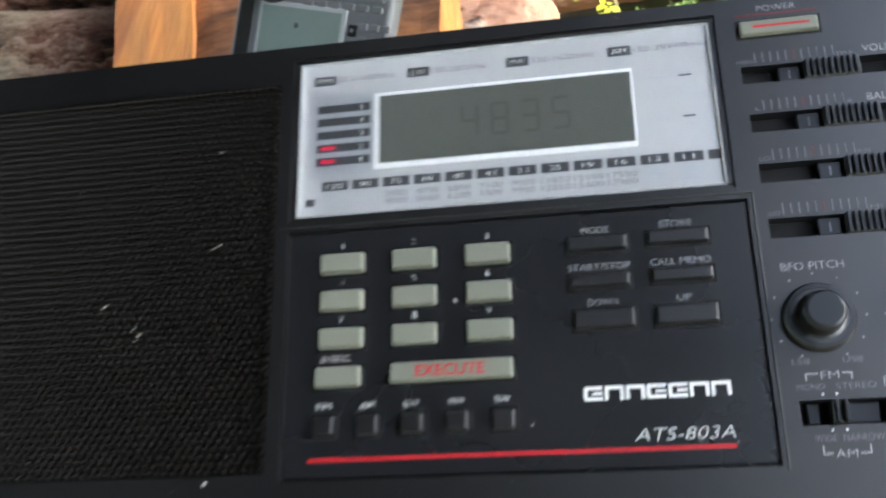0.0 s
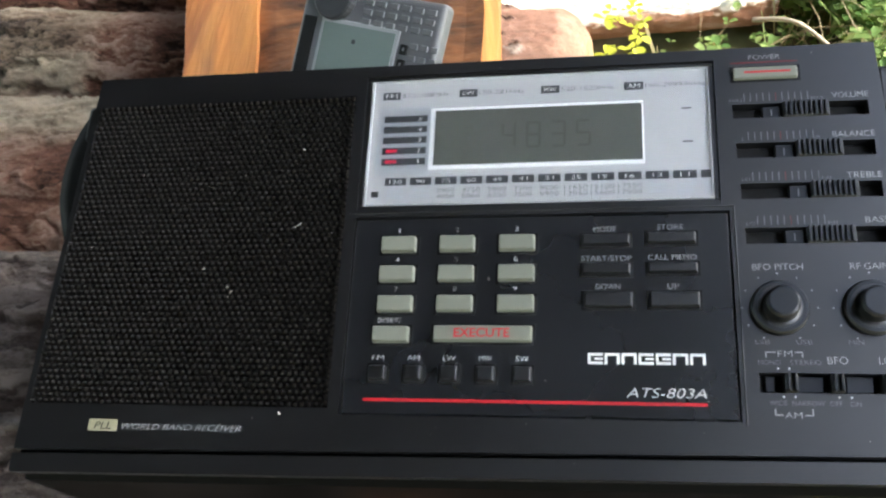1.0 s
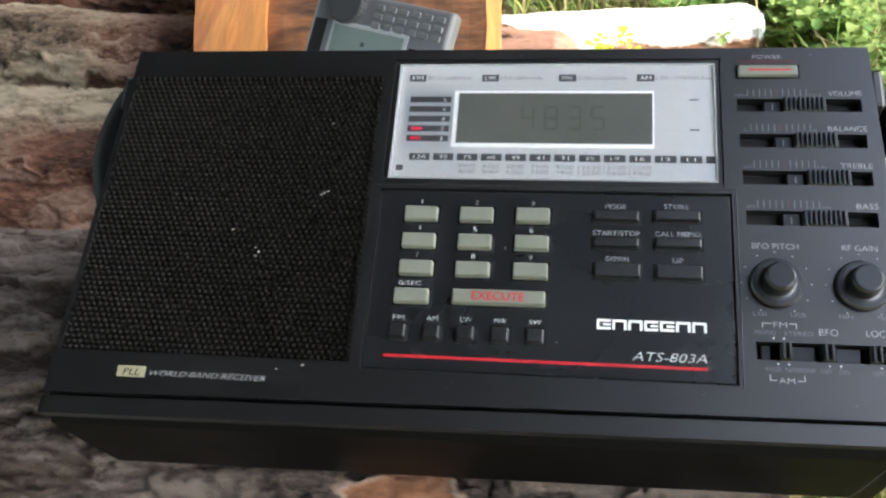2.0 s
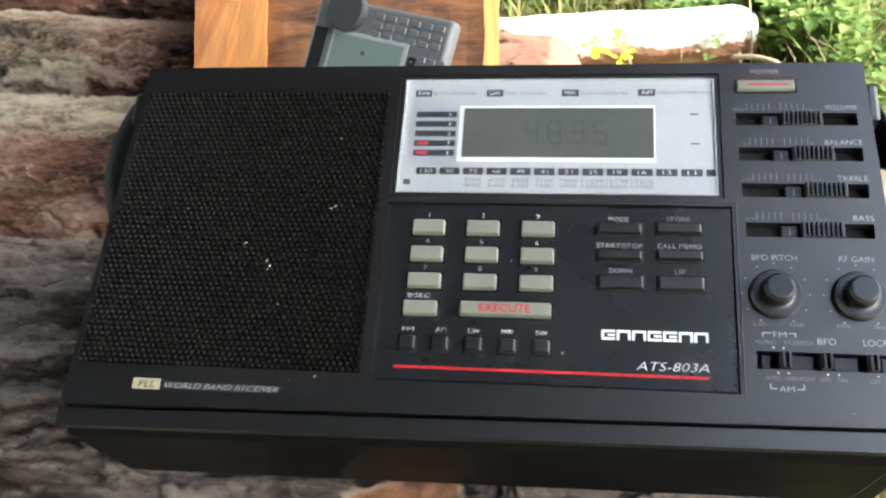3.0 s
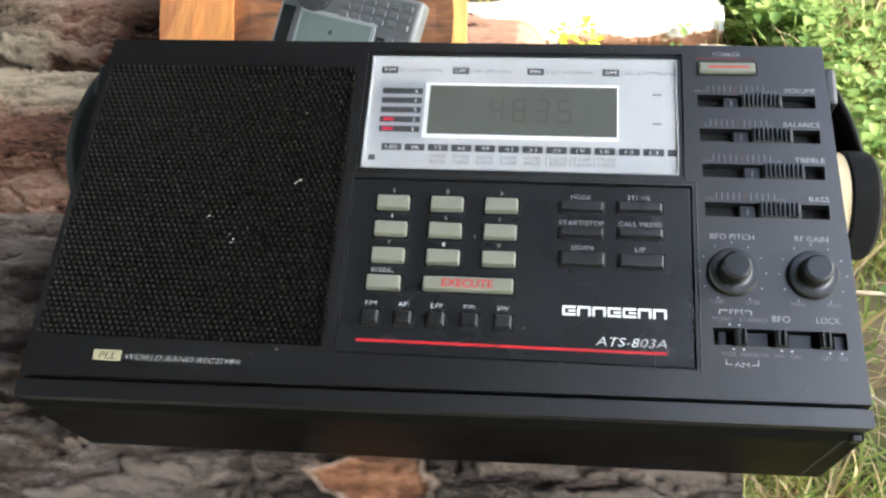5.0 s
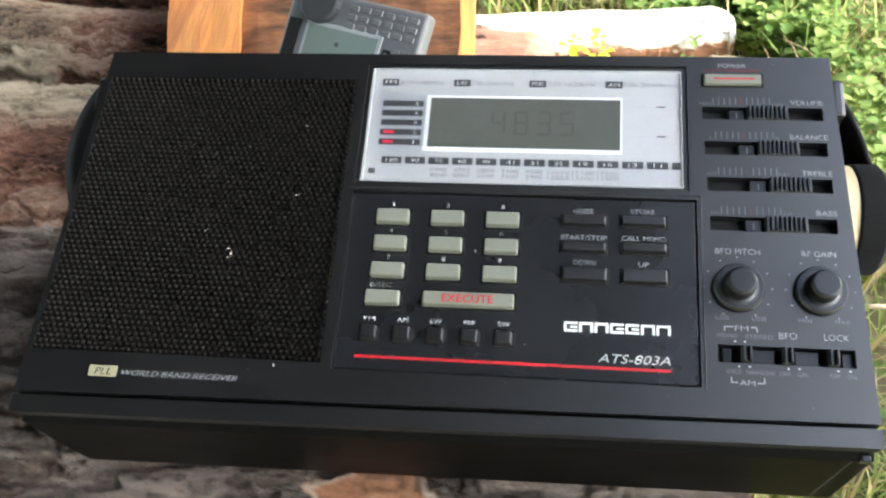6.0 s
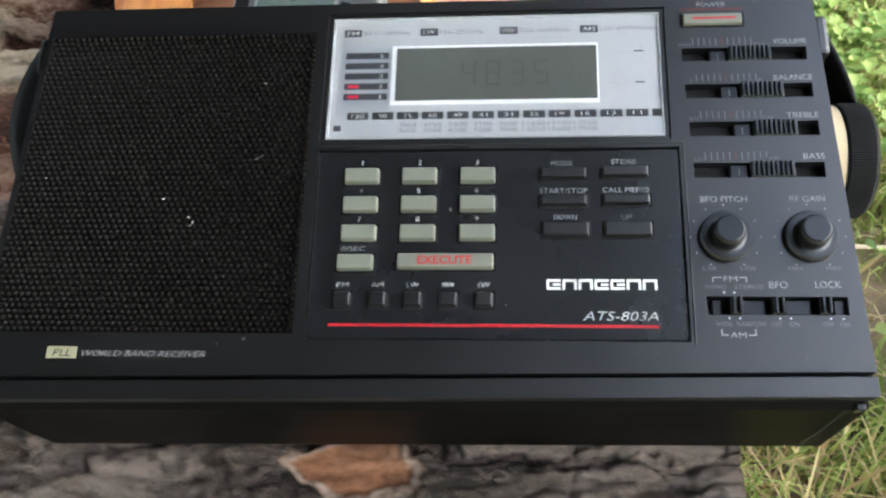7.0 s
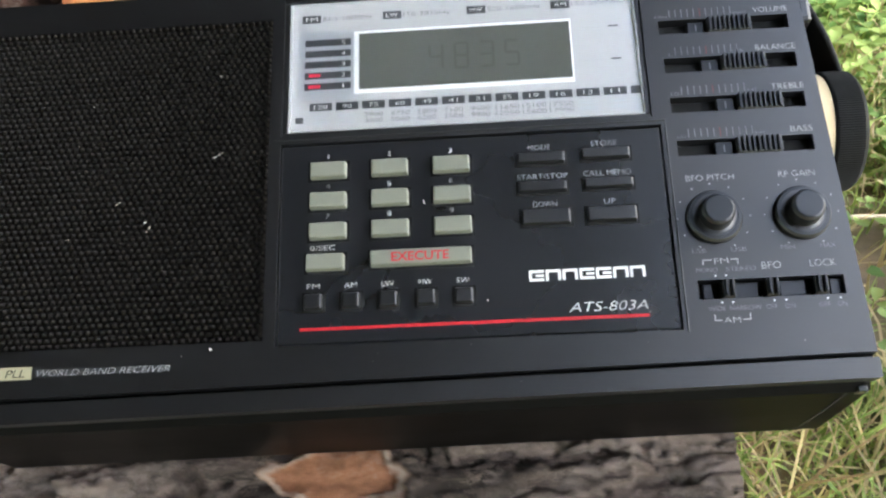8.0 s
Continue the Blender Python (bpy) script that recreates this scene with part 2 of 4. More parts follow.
SILVER_DULL = material("dull silver panel", (0.42, 0.44, 0.47), 0.4, metal=0.3, grain=0.05, grain_scale=700)
FRAME_WHITE = material("white frame print", (0.85, 0.86, 0.86), 0.4, grain=0.03)
LCD = material("grey-green liquid crystal", (0.112, 0.120, 0.108), 0.2, grain=0.12, grain_scale=60, rough_var=0.03)
SEGMENT = material("faint lcd segment", (0.092, 0.096, 0.085), 0.2, grain=0.05)
PALE_FRAME = material("pale grey frame", (0.42, 0.43, 0.44), 0.4, grain=0.05)
BADGE = material("cream badge", (0.33, 0.31, 0.20), 0.45, grain=0.06)
CREAM = material("cream plastic disc", (0.75, 0.60, 0.36), 0.5, grain=0.06)
STRAP = material("black vinyl strap", (0.004, 0.004, 0.0042), 0.6, grain=0.2, grain_scale=500, bump=0.25, spec=0.25)
CAP = material("dark grey plastic", (0.018, 0.020, 0.024), 0.32, grain=0.1)
ACRYLIC = window_material()
LINT = material("pale lint", (0.36, 0.34, 0.31), 0.9, grain=0.2)
BODY_GREY = material("silver-grey plastic", (0.20, 0.20, 0.21), 0.45, metal=0.2, grain=0.08, grain_scale=900, bump=0.06)
KNOB_GREY = material("mid grey plastic", (0.055, 0.056, 0.060), 0.5, grain=0.08)
KEY_GREY = material("light grey rubber", (0.20, 0.20, 0.205), 0.55, grain=0.08)
LCD_SMALL = material("green-grey liquid crystal", (0.22, 0.27, 0.25), 0.22, grain=0.05, grain_scale=60, rough_var=0.03)

BARK_GREY = bark_material("grey-brown pine bark", (0.040, 0.028, 0.023), (0.118, 0.088, 0.073), (0.30, 0.245, 0.215), (0.42, 0.195, 0.105), (0.52, 0.40, 0.32), (0.165, 0.130, 0.112), 0.45, grit=0.9)
BARK_RED = bark_material("red-brown pine bark", (0.034, 0.018, 0.013), (0.24, 0.120, 0.080), (0.48, 0.34, 0.26), (0.78, 0.44, 0.30), (0.92, 0.76, 0.62), (0.34, 0.29, 0.21), 0.28, grit=0.45)
BARK_WHITE = bark_material("peeled pale wood", (0.42, 0.30, 0.21), (0.68, 0.58, 0.49), (0.78, 0.70, 0.62), (0.40, 0.19, 0.11), (0.72, 0.52, 0.40), (0.76, 0.64, 0.54), lift=0.3, grit=0.35)
END_WOOD = wood_material("sawn log end", (0.30, 0.17, 0.08), (0.62, 0.42, 0.24), 30, (1, 1, 1))
SAP_WOOD = wood_material("fresh orange sapwood", (0.40, 0.095, 0.020), (0.76, 0.33, 0.09), 26)
SLAB_WOOD = wood_material("weathered red-brown board", (0.030, 0.010, 0.005), (0.34, 0.135, 0.048), 22, (0.5, 0.8, 1))
GRASS = leaf_material("grass", (0.17, 0.265, 0.06), (0.47, 0.55, 0.185), (0.46, 0.38, 0.20), 0.30)
HERB = leaf_material("herb leaves", (0.095, 0.18, 0.043), (0.36, 0.45, 0.145))
YELLOW = leaf_material("yellow-green leaves", (0.45, 0.48, 0.05), (0.68, 0.66, 0.10))
STRAW = leaf_material("dry straw", (0.34, 0.25, 0.13), (0.58, 0.46, 0.28))


# ---------------------------------------------------------------- helpers
MM = 0.001


def finish(name, bm, mat, smooth=False):
    me = bpy.data.meshes.new(name)
    bm.normal_update()
    bm.to_mesh(me)
    bm.free()
    me.materials.append(mat)
    if smooth:
        me.shade_smooth()
    return me


def part(name, bm, mat, parent, label="", smooth=False):
    ob = new(name, finish(name, bm, mat, smooth))
    ob.parent = parent
    return tagged(ob, label)


def mesh_part(name, verts, faces, mat, parent, label="", smooth=False, kind=""):
    me = bpy.data.meshes.new(name)
    me.from_pydata(verts, [], faces)
    me.materials.append(mat)
    if smooth:
        me.shade_smooth()
    me.update()
    ob = new(name, me)
    ob.parent = parent
    return tagged(ob, label, kind=kind)


def thing(name, m, label, category, group="", kind=""):
    ob = new(name)
    ob.empty_display_size = 0.02
    ob.matrix_world = m
    return tagged(ob, label, category, group, kind)


def box(x0, x1, y0, y1, z0, z1, bevel=0.0, segments=2, bm=None, top=0.0):
    """A box in millimetres, its edges rounded; top draws the upper face in."""
    own = bmesh.new()
    vs = [own.verts.new((x * MM, y * MM, z0 * MM)) for x, y in ((x0, y0), (x1, y0), (x1, y1), (x0, y1))]
    vs += [own.verts.new((x * MM, y * MM, z1 * MM)) for x, y in ((x0 + top, y0 + top), (x1 - top, y0 + top), (x1 - top, y1 - top), (x0 + top, y1 - top))]
    for f in ((3, 2, 1, 0), (4, 5, 6, 7), (0, 1, 5, 4), (1, 2, 6, 5), (2, 3, 7, 6), (3, 0, 4, 7)):
        own.faces.new([vs[i] for i in f])
    if bevel:
        bmesh.ops.bevel(own, geom=own.edges[:], offset=bevel * MM, segments=segments, profile=0.5, affect="EDGES")
    if bm is None:
        return own
    me = bpy.data.meshes.new("tmp")
    own.to_mesh(me)
    own.free()
    bm.from_mesh(me)
    bpy.data.meshes.remove(me)
    return bm


def lathe(profile, n=48, axis="z", centre=(0, 0, 0), ribs=0, rib=0.0, rib_from=0.0):
    """A turned body from (radius, height) pairs in millimetres; ribs notch what lies beyond rib_from."""
    bm = bmesh.new()
    rings = []
    for r, h in profile:
        ring = []
        for i in range(n):
            a = 2 * math.pi * i / n
            q = r - (rib if ribs and r > rib_from and (i * ribs // n * 2 + (i * ribs * 2 // n) % 2) % 2 else 0)
            c, s = q * math.cos(a), q * math.sin(a)
            p = (c, s, h) if axis == "z" else (h, c, s)
            ring.append(bm.verts.new([(p[k] + centre[k]) * MM for k in range(3)]))
        rings.append(ring)
    for a, b in zip(rings, rings[1:]):
        for i in range(n):
            j = (i + 1) % n
            bm.faces.new((a[i], a[j], b[j], b[i]) if axis == "z" else (a[i], a[j], b[j], b[i]))
    bm.faces.new(rings[0][::-1])
    bm.faces.new(rings[-1])
    bmesh.ops.recalc_face_normals(bm, faces=bm.faces[:])
    return bm


def lettering(words, x0, x1, y, height, z, mat, parent, slant=0.0, name="lettering", bold=0.0):
    """Printed words: centred between x0 and x1, their base line at y, capitals of that height, in millimetres."""
    cu = bpy.data.curves.new("words", "FONT")
    cu.body, cu.size, cu.shear, cu.offset = words, 1.0, slant, bold - 0.014
    cu.resolution_u = 3
    tmp = bpy.data.objects.new("words", cu)
    me = bpy.data.meshes.new_from_object(tmp)
    bpy.data.objects.remove(tmp)
    bpy.data.curves.remove(cu)
    co = np.empty(len(me.vertices) * 3, dtype=np.float32)
    me.vertices.foreach_get("co", co)
    co = co.reshape(-1, 3)
    lo, hi = co[:, 0].min(), co[:, 0].max()
    if words == "1":
        x0, x1 = (x0 + x1) / 2 - 0.25, (x0 + x1) / 2 + 0.25
    co[:, 0] = (x0 + (co[:, 0] - lo) / (hi - lo) * (x1 - x0)) * MM
    co[:, 1] = (y + co[:, 1] / 0.73 * height) * MM
    co[:, 2] = z * MM
    me.vertices.foreach_set("co", co.ravel())
    me.name = name
    me.materials.clear()
    me.materials.append(mat)
    me.update()
    ob = new(name, me)
    ob.parent = parent
    return ob


def flat(name, x0, x1, y0, y1, z, mat, parent, label=""):
    """A print of some thickness, a tenth of a millimetre proud."""
    return part(name, box(x0, x1, y0, y1, z, z + 0.12), mat, parent, label)


# ---------------------------------------------------------------- lattice noise for bark and ground
def hash2(i, j, k):
    h = (i.astype(np.int64) * 374761393 + j.astype(np.int64) * 668265263 + k * 974711) & 0xFFFFFFFF
    h = ((h ^ (h >> 13)) * 1274126177) & 0xFFFFFFFF
    h = ((h ^ (h >> 16)) * 2246822519) & 0xFFFFFFFF
    return ((h ^ (h >> 15)) & 0xFFFFFF) / float(0x1000000)


def value_noise(x, y, k):
    i, j = np.floor(x), np.floor(y)
    u, v = x - i, y - j
    u, v = u * u * (3 - 2 * u), v * v * (3 - 2 * v)
    a, b = hash2(i, j, k), hash2(i + 1, j, k)
    c, d = hash2(i, j + 1, k), hash2(i + 1, j + 1, k)
    return (a * (1 - u) + b * u) * (1 - v) + (c * (1 - u) + d * u) * v


def fbm(x, y, k, octaves=4):
    total, amp, norm = 0, 1.0, 0
    for o in range(octaves):
        total = total + amp * value_noise(x * 2 ** o, y * 2 ** o, k + 17 * o)
        norm += amp
        amp *= 0.5
    return total / norm


def cells(x, y, k):
    """Nearest and second nearest distance in a jittered lattice, the nearest cell's number and its tilt."""
    i, j = np.floor(x), np.floor(y)
    f1, f2, num = np.full(x.shape, 9.0), np.full(x.shape, 9.0), np.zeros(x.shape)
    ox, oy = np.zeros(x.shape), np.zeros(x.shape)
    for di in (-1, 0, 1):
        for dj in (-1, 0, 1):
            a, b = i + di, j + dj
            px, py = x - a - hash2(a, b, k), y - b - hash2(a, b, k + 5)
            d = np.hypot(px, py)
            near = d < f1
            f2 = np.where(near, f1, np.minimum(f2, d))
            num = np.where(near, hash2(a, b, k + 9), num)
            ox, oy = np.where(near, px, ox), np.where(near, py, oy)
            f1 = np.where(near, d, f1)
    lean = ox * np.cos(num * 37) + oy * np.sin(num * 37)   # each piece tilts its own way
    return f1, f2, num, lean


def bark_log(name, label, x0, x1, dense, y, z, r, mat, seed, plate=(0.055, 0.022), step=0.0016, relief=1.0, peel=None, turn=0.0, arc=(-40, 170), bend=0.0, taper=0.0, crumbly=1.0, weather=None, joint=1.0):
    """A log along x with its bark; dense: the stretch of x that is built finely; peel(x, angle): where the bark is off;
    joint: how open the cracks between its plates are."""
    log = thing(name, pose(0, y, z, 0, 0, turn), label, "log", "felled logs")
    us = np.concatenate([np.linspace(x0, dense[0], 60)[:-1], np.arange(dense[0], dense[1], step), np.linspace(dense[1], x1, 20)[(0 if dense[1] < x1 else 19):]])
    a0, a1 = radians(arc[0]), radians(arc[1])
    angles = np.concatenate([np.arange(a0, a1, step / r), np.linspace(a1, a0 + 2 * math.pi, 40)[:-1]])
    U, A = np.meshgrid(us, angles, indexing="ij")
    S = A * r + 0.030 * (1 - crumbly) * (fbm(U * 6, A * r * 9, seed + 15, 3) - 0.5)
    wx, wy = fbm(U * 40, S * 60, seed, 4) - 0.5, fbm(U * 40, S * 60, seed + 3, 4) - 0.5
    long, wide = plate
    # large plates, smaller flakes on them and crumbs, each at its own level and tilt
    f1, f2, num, lean = cells((U + wx * long) / long, (S + wy * wide) / wide, seed)
    g1, g2, fine, tilt = cells((U + wx * long * 0.8) / (long * 0.42), (S + wy * wide * 0.8) / (wide * 0.42), seed + 40)
    e1, e2, crumb, slope = cells((U + wx * long * 0.3) / (long * 0.17), (S + wy * wide * 0.3) / (wide * 0.20), seed + 20)
    edge, fedge = np.clip((f2 - f1) / 0.12, 0, 1), np.clip((g2 - g1) / 0.16, 0, 1)
    rough = fbm(U * 180, S * 320, seed + 60, 4) - 0.5
    swell = fbm(U * 5, S * 5, seed + 80, 3) - 0.5
    patch = np.clip(3.0 * (fbm(U * 7 + 3, S * 16, seed + 71, 4) - 0.5) + 0.5, 0, 1)
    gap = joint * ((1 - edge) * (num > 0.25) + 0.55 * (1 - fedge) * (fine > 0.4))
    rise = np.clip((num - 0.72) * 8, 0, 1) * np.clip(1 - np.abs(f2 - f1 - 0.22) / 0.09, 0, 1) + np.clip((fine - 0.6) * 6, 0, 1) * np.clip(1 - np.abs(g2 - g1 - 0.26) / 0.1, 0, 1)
    h = 0.0062 * num + 0.0050 * lean + 0.0036 * fine + 0.0034 * tilt + (0.0022 * crumb + 0.0024 * slope) * crumbly + 0.0022 * rough - 0.0050 * gap - 0.002
    h = h * relief
    off, rim = np.zeros(U.shape), np.zeros(U.shape)
    if peel is not None:
        off = np.clip(peel(U, np.degrees(A)) + 2.4 * (fbm(U * 45, S * 80, seed + 90, 5) - 0.5), 0, 1)
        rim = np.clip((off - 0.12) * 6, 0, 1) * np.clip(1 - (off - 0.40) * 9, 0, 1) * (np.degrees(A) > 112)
        off = np.clip((off - 0.12) * 6, 0, 1)
        h = h * (1 - 0.75 * off) + off * (-0.002 * relief + 0.003 * rough + 0.006 * (fbm(U * 20, S * 60, seed + 95, 4) - 0.5) + 0.002 * rim)
    R = r - 0.006 * relief + h + swell * 0.012
    R = R * (1 - taper * np.clip((U - (x1 - 0.03)) / 0.03, 0, 1) ** 2)
    V = np.stack([U, R * np.cos(A) + bend * U * U, R * np.sin(A)], -1)
    nu, na = U.shape
    idx = np.arange(nu * na).reshape(nu, na)
    nxt = np.roll(idx, -1, 1)
    F = np.stack([idx[:-1], nxt[:-1], nxt[1:], idx[1:]], -1).reshape(-1, 4)
    me = bpy.data.meshes.new("bark")
    me.vertices.add(nu * na)
    me.vertices.foreach_set("co", V.reshape(-1).astype(np.float32))
    me.loops.add(F.size)
    me.loops.foreach_set("vertex_index", F.reshape(-1).astype(np.int32))
    me.polygons.add(len(F))
    me.polygons.foreach_set("loop_start", (np.arange(len(F)) * 4).astype(np.int32))
    me.update(calc_edges=True)
    # tone drops in the cracks: dark fissures with crevice shade put into the colour
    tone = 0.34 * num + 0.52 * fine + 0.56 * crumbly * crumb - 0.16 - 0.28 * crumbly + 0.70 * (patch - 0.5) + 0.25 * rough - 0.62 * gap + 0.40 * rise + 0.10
    areas = fbm(U * 5.5, S * 7, seed + 33, 4)
    worn = 0.8 * np.clip((areas - 0.46) / 0.12, 0, 1)
    if weather is not None:
        worn = 0.9 * np.clip(weather(U, np.degrees(A)) + 2.2 * (areas - 0.5) + 0.8 * (num - 0.5), 0, 1)
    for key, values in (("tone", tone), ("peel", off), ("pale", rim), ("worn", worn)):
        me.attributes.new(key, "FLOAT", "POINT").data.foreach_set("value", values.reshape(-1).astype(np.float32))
    me.materials.append(mat)
    me.shade_smooth()
    me.validate()
    bark = new("bark", me)
    bark.parent = log
    for x, row in ((x0, V[0]), (x1, V[-1])):
        bm = bmesh.new()
        side = 1 if x == x1 else -1
        out = [bm.verts.new(v) for v in row]
        c = bm.verts.new((x + side * 0.002, bend * x * x, 0))
        for i in range(len(out)):
            q = (out[i], out[(i + 1) % len(out)], c)
            bm.faces.new(q if side > 0 else q[::-1])
        part("cut_end", bm, END_WOOD, log, "sawn end with pale wood")
    return log


# ---------------------------------------------------------------- ground
def ground():
    n = 120
    xs = np.concatenate([[-400, -60, -12, -4], np.linspace(-1.8, 2.6, n), [5, 14, 60, 400]])
    ys = np.concatenate([[-400, -60, -12, -4], np.linspace(-1.4, 3.2, n), [6, 16, 60, 400]])
    X, Y = np.meshgrid(xs, ys, indexing="ij")
    Z = (fbm(X * 2.2, Y * 2.2, 7, 4) - 0.5) * 0.07 + (fbm(X * 14, Y * 14, 8, 3) - 0.5) * 0.02 - 0.01
    Z = np.where(np.maximum(abs(X), abs(Y)) > 3.5, -0.01, Z)
    nx, ny = X.shape
    i = np.arange(nx * ny).reshape(nx, ny)
    F = np.stack([i[:-1, :-1], i[1:, :-1], i[1:, 1:], i[:-1, 1:]], -1).reshape(-1, 4)
    ob = mesh_part("ground", np.stack([X, Y, Z], -1).reshape(-1, 3).tolist(), F.tolist(), GROUND_MIX, None, smooth=True)
    return tagged(ob, "brown soil and leaf litter under grass", "ground", kind="structure")


def ground_material():
    m = material("soil under grass", (0.215, 0.16, 0.103), 0.95, grain=0.6, grain_scale=120, bump=1.0)
    nt = m.node_tree
    n, l = nt.nodes, nt.links
    p = n["Principled BSDF"]
    link = p.inputs["Base Color"].links[0]
    colour = link.from_socket
    mix = n.new("ShaderNodeMix")
    mix.data_type = "RGBA"
    t = n.new("ShaderNodeTexNoise")
    t.inputs["Scale"].default_value, t.inputs["Detail"].default_value = 5, 8
    tc = n.new("ShaderNodeTexCoord")
    l.new(tc.outputs["Object"], t.inputs["Vector"])
    mr = n.new("ShaderNodeMapRange")
    mr.inputs["From Min"].default_value, mr.inputs["From Max"].default_value = 0.42, 0.6
    l.new(t.outputs["Fac"], mr.inputs["Value"])
    l.new(mr.outputs["Result"], mix.inputs["Factor"])
    l.new(colour, mix.inputs["A"])
    mix.inputs["B"].default_value = (0.09, 0.10, 0.035, 1)
    l.new(mix.outputs["Result"], p.inputs["Base Color"])
    return m


GROUND_MIX = ground_material()
ground()


# ---------------------------------------------------------------- logs
def peel_front(x, a):
    # a torn flake of bark below the receiver
    d = ((x + 0.024) / 0.027) ** 2 + ((a - 115.5) / 4.4) ** 2
    e = ((x - 0.016) / 0.022) ** 2 + ((a - 121.5) / 1.8) ** 2
    return np.maximum(1.15 - d, 0.85 - e)


def peel_second(x, a):
    # bark rubbed off towards the sawn end
    return np.clip((x + 0.06) / 0.04, -1, 1.3) + 0 * a


def grey_above(x, a):
    # weathered grey towards the top, red-brown lower down
    return (106 - a) / 14 + 0 * x


def grey_far(x, a):
    # grey lichen far from the sawn end
    return np.clip((-0.44 - x) / 0.08, -0.9, 0.6) + 0 * a


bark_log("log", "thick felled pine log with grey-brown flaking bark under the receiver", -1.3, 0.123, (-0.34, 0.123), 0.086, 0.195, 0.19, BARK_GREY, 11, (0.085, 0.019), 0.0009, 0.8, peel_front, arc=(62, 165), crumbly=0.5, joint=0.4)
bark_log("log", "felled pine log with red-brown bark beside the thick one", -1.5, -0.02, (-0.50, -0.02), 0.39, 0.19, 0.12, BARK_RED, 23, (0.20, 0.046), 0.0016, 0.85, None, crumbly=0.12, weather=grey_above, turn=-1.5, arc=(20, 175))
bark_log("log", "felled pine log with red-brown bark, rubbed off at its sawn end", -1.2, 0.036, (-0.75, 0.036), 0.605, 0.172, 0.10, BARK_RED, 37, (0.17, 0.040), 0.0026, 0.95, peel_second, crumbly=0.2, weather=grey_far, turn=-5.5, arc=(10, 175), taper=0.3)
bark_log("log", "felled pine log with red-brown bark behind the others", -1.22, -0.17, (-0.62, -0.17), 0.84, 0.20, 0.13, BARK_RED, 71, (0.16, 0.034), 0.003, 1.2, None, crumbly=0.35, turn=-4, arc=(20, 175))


def peel_under(x, a):
    # red-brown inner bark left along the underside
    return (a - 168) / 16 + 0 * x


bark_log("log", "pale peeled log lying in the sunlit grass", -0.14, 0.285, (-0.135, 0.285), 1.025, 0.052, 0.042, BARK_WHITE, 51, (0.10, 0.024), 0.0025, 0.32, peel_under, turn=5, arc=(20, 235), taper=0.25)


# ---------------------------------------------------------------- slab of wood behind the receiver
def slab():
    s = thing("wooden_board", pose(-0.129, 0.34, 0.328, 0, 0, 10), "rough red-brown board with fresh orange sapwood edges, laid on the logs", "board")
    n, k = 60, 14

    def strip(name, xa, xb, thick_a, thick_b, mat, label, seed):
        ys, xs = np.linspace(0, 0.62, n), np.linspace(0, 1, k)
        verts, faces = [], []
        for side in (0, 1):
            for yy in ys:
                for t in xs:
                    w = (fbm(np.array(yy * 9.0), np.array(seed * 3.7), seed, 3) - 0.5) * 0.007
                    x = xa + (xb - xa) * t + w * (1 if name == "sapwood_edge" else 1)
                    hgt = thick_a + (thick_b - thick_a) * t + 0.004 * (value_noise(np.array(x * 90), np.array(yy * 14), seed) - 0.5)
                    verts.append((x * (1 + 1.1 * yy), yy, float(hgt) if side else -0.016))
        for side in (0, 1):
            o = side * n * k
            for i in range(n - 1):
                for j in range(k - 1):
                    q = (o + i * k + j, o + i * k + j + 1, o + (i + 1) * k + j + 1, o + (i + 1) * k + j)
                    faces.append(q if side else q[::-1])
        m = n * k
        for i in range(n - 1):
            faces.append((i * k, m + i * k, m + (i + 1) * k, (i + 1) * k)[::-1])
            faces.append((i * k + k - 1, m + i * k + k - 1, m + (i + 1) * k + k - 1, (i + 1) * k + k - 1))
        for j in range(k - 1):
            faces.append((j, j + 1, m + j + 1, m + j))
            faces.append(((n - 1) * k + j, (n - 1) * k + j + 1, m + (n - 1) * k + j + 1, m + (n - 1) * k + j)[::-1])
        mesh_part(name, [tuple(map(float, v)) for v in verts], faces, mat, s, label, smooth=False)

    strip("sapwood_edge", -0.113, -0.060, 0.016, 0.022, SAP_WOOD, "bright orange sapwood", 3)
    strip("heartwood", -0.0595, 0.098, 0.017, 0.017, SLAB_WOOD, "dark red-brown wood", 3)
    strip("sapwood_edge", 0.0985, 0.108, 0.017, 0.010, SAP_WOOD, "bright orange sapwood", 3)
    return s


slab()


# ---------------------------------------------------------------- the receiver
def skew(x, y):
    """The case is a little wider at its foot than at its top."""
    k = (160 - y) / 147
    if x <= -120:
        return x - 6 * k
    if x >= 142.9:
        return x + 6 * k
    return x


FACE = 60.0
HOLES = {"speaker": (-136, -35, 34, 148), "display": (-31, 91, 102.9, 155.6), "panel": (-31.0, 93.4, 32.0, 100.0), "switches": (99, 142.6, 41, 47)}
SLOTS = (("VOLUME", 96.3, 139, 133.0, 138.2, 128, 106, "MIN", "MAX"), ("BALANCE", 96.8, 139.6, 118.4, 123.8, 127, 109, "L", "R"),
         ("TREBLE", 97.3, 140.2, 103.8, 109.2, 130, 112.3, "LO", "HI"), ("BASS", 97.8, 140.6, 88.4, 93.8, 134, 110, "LO", "HI"))


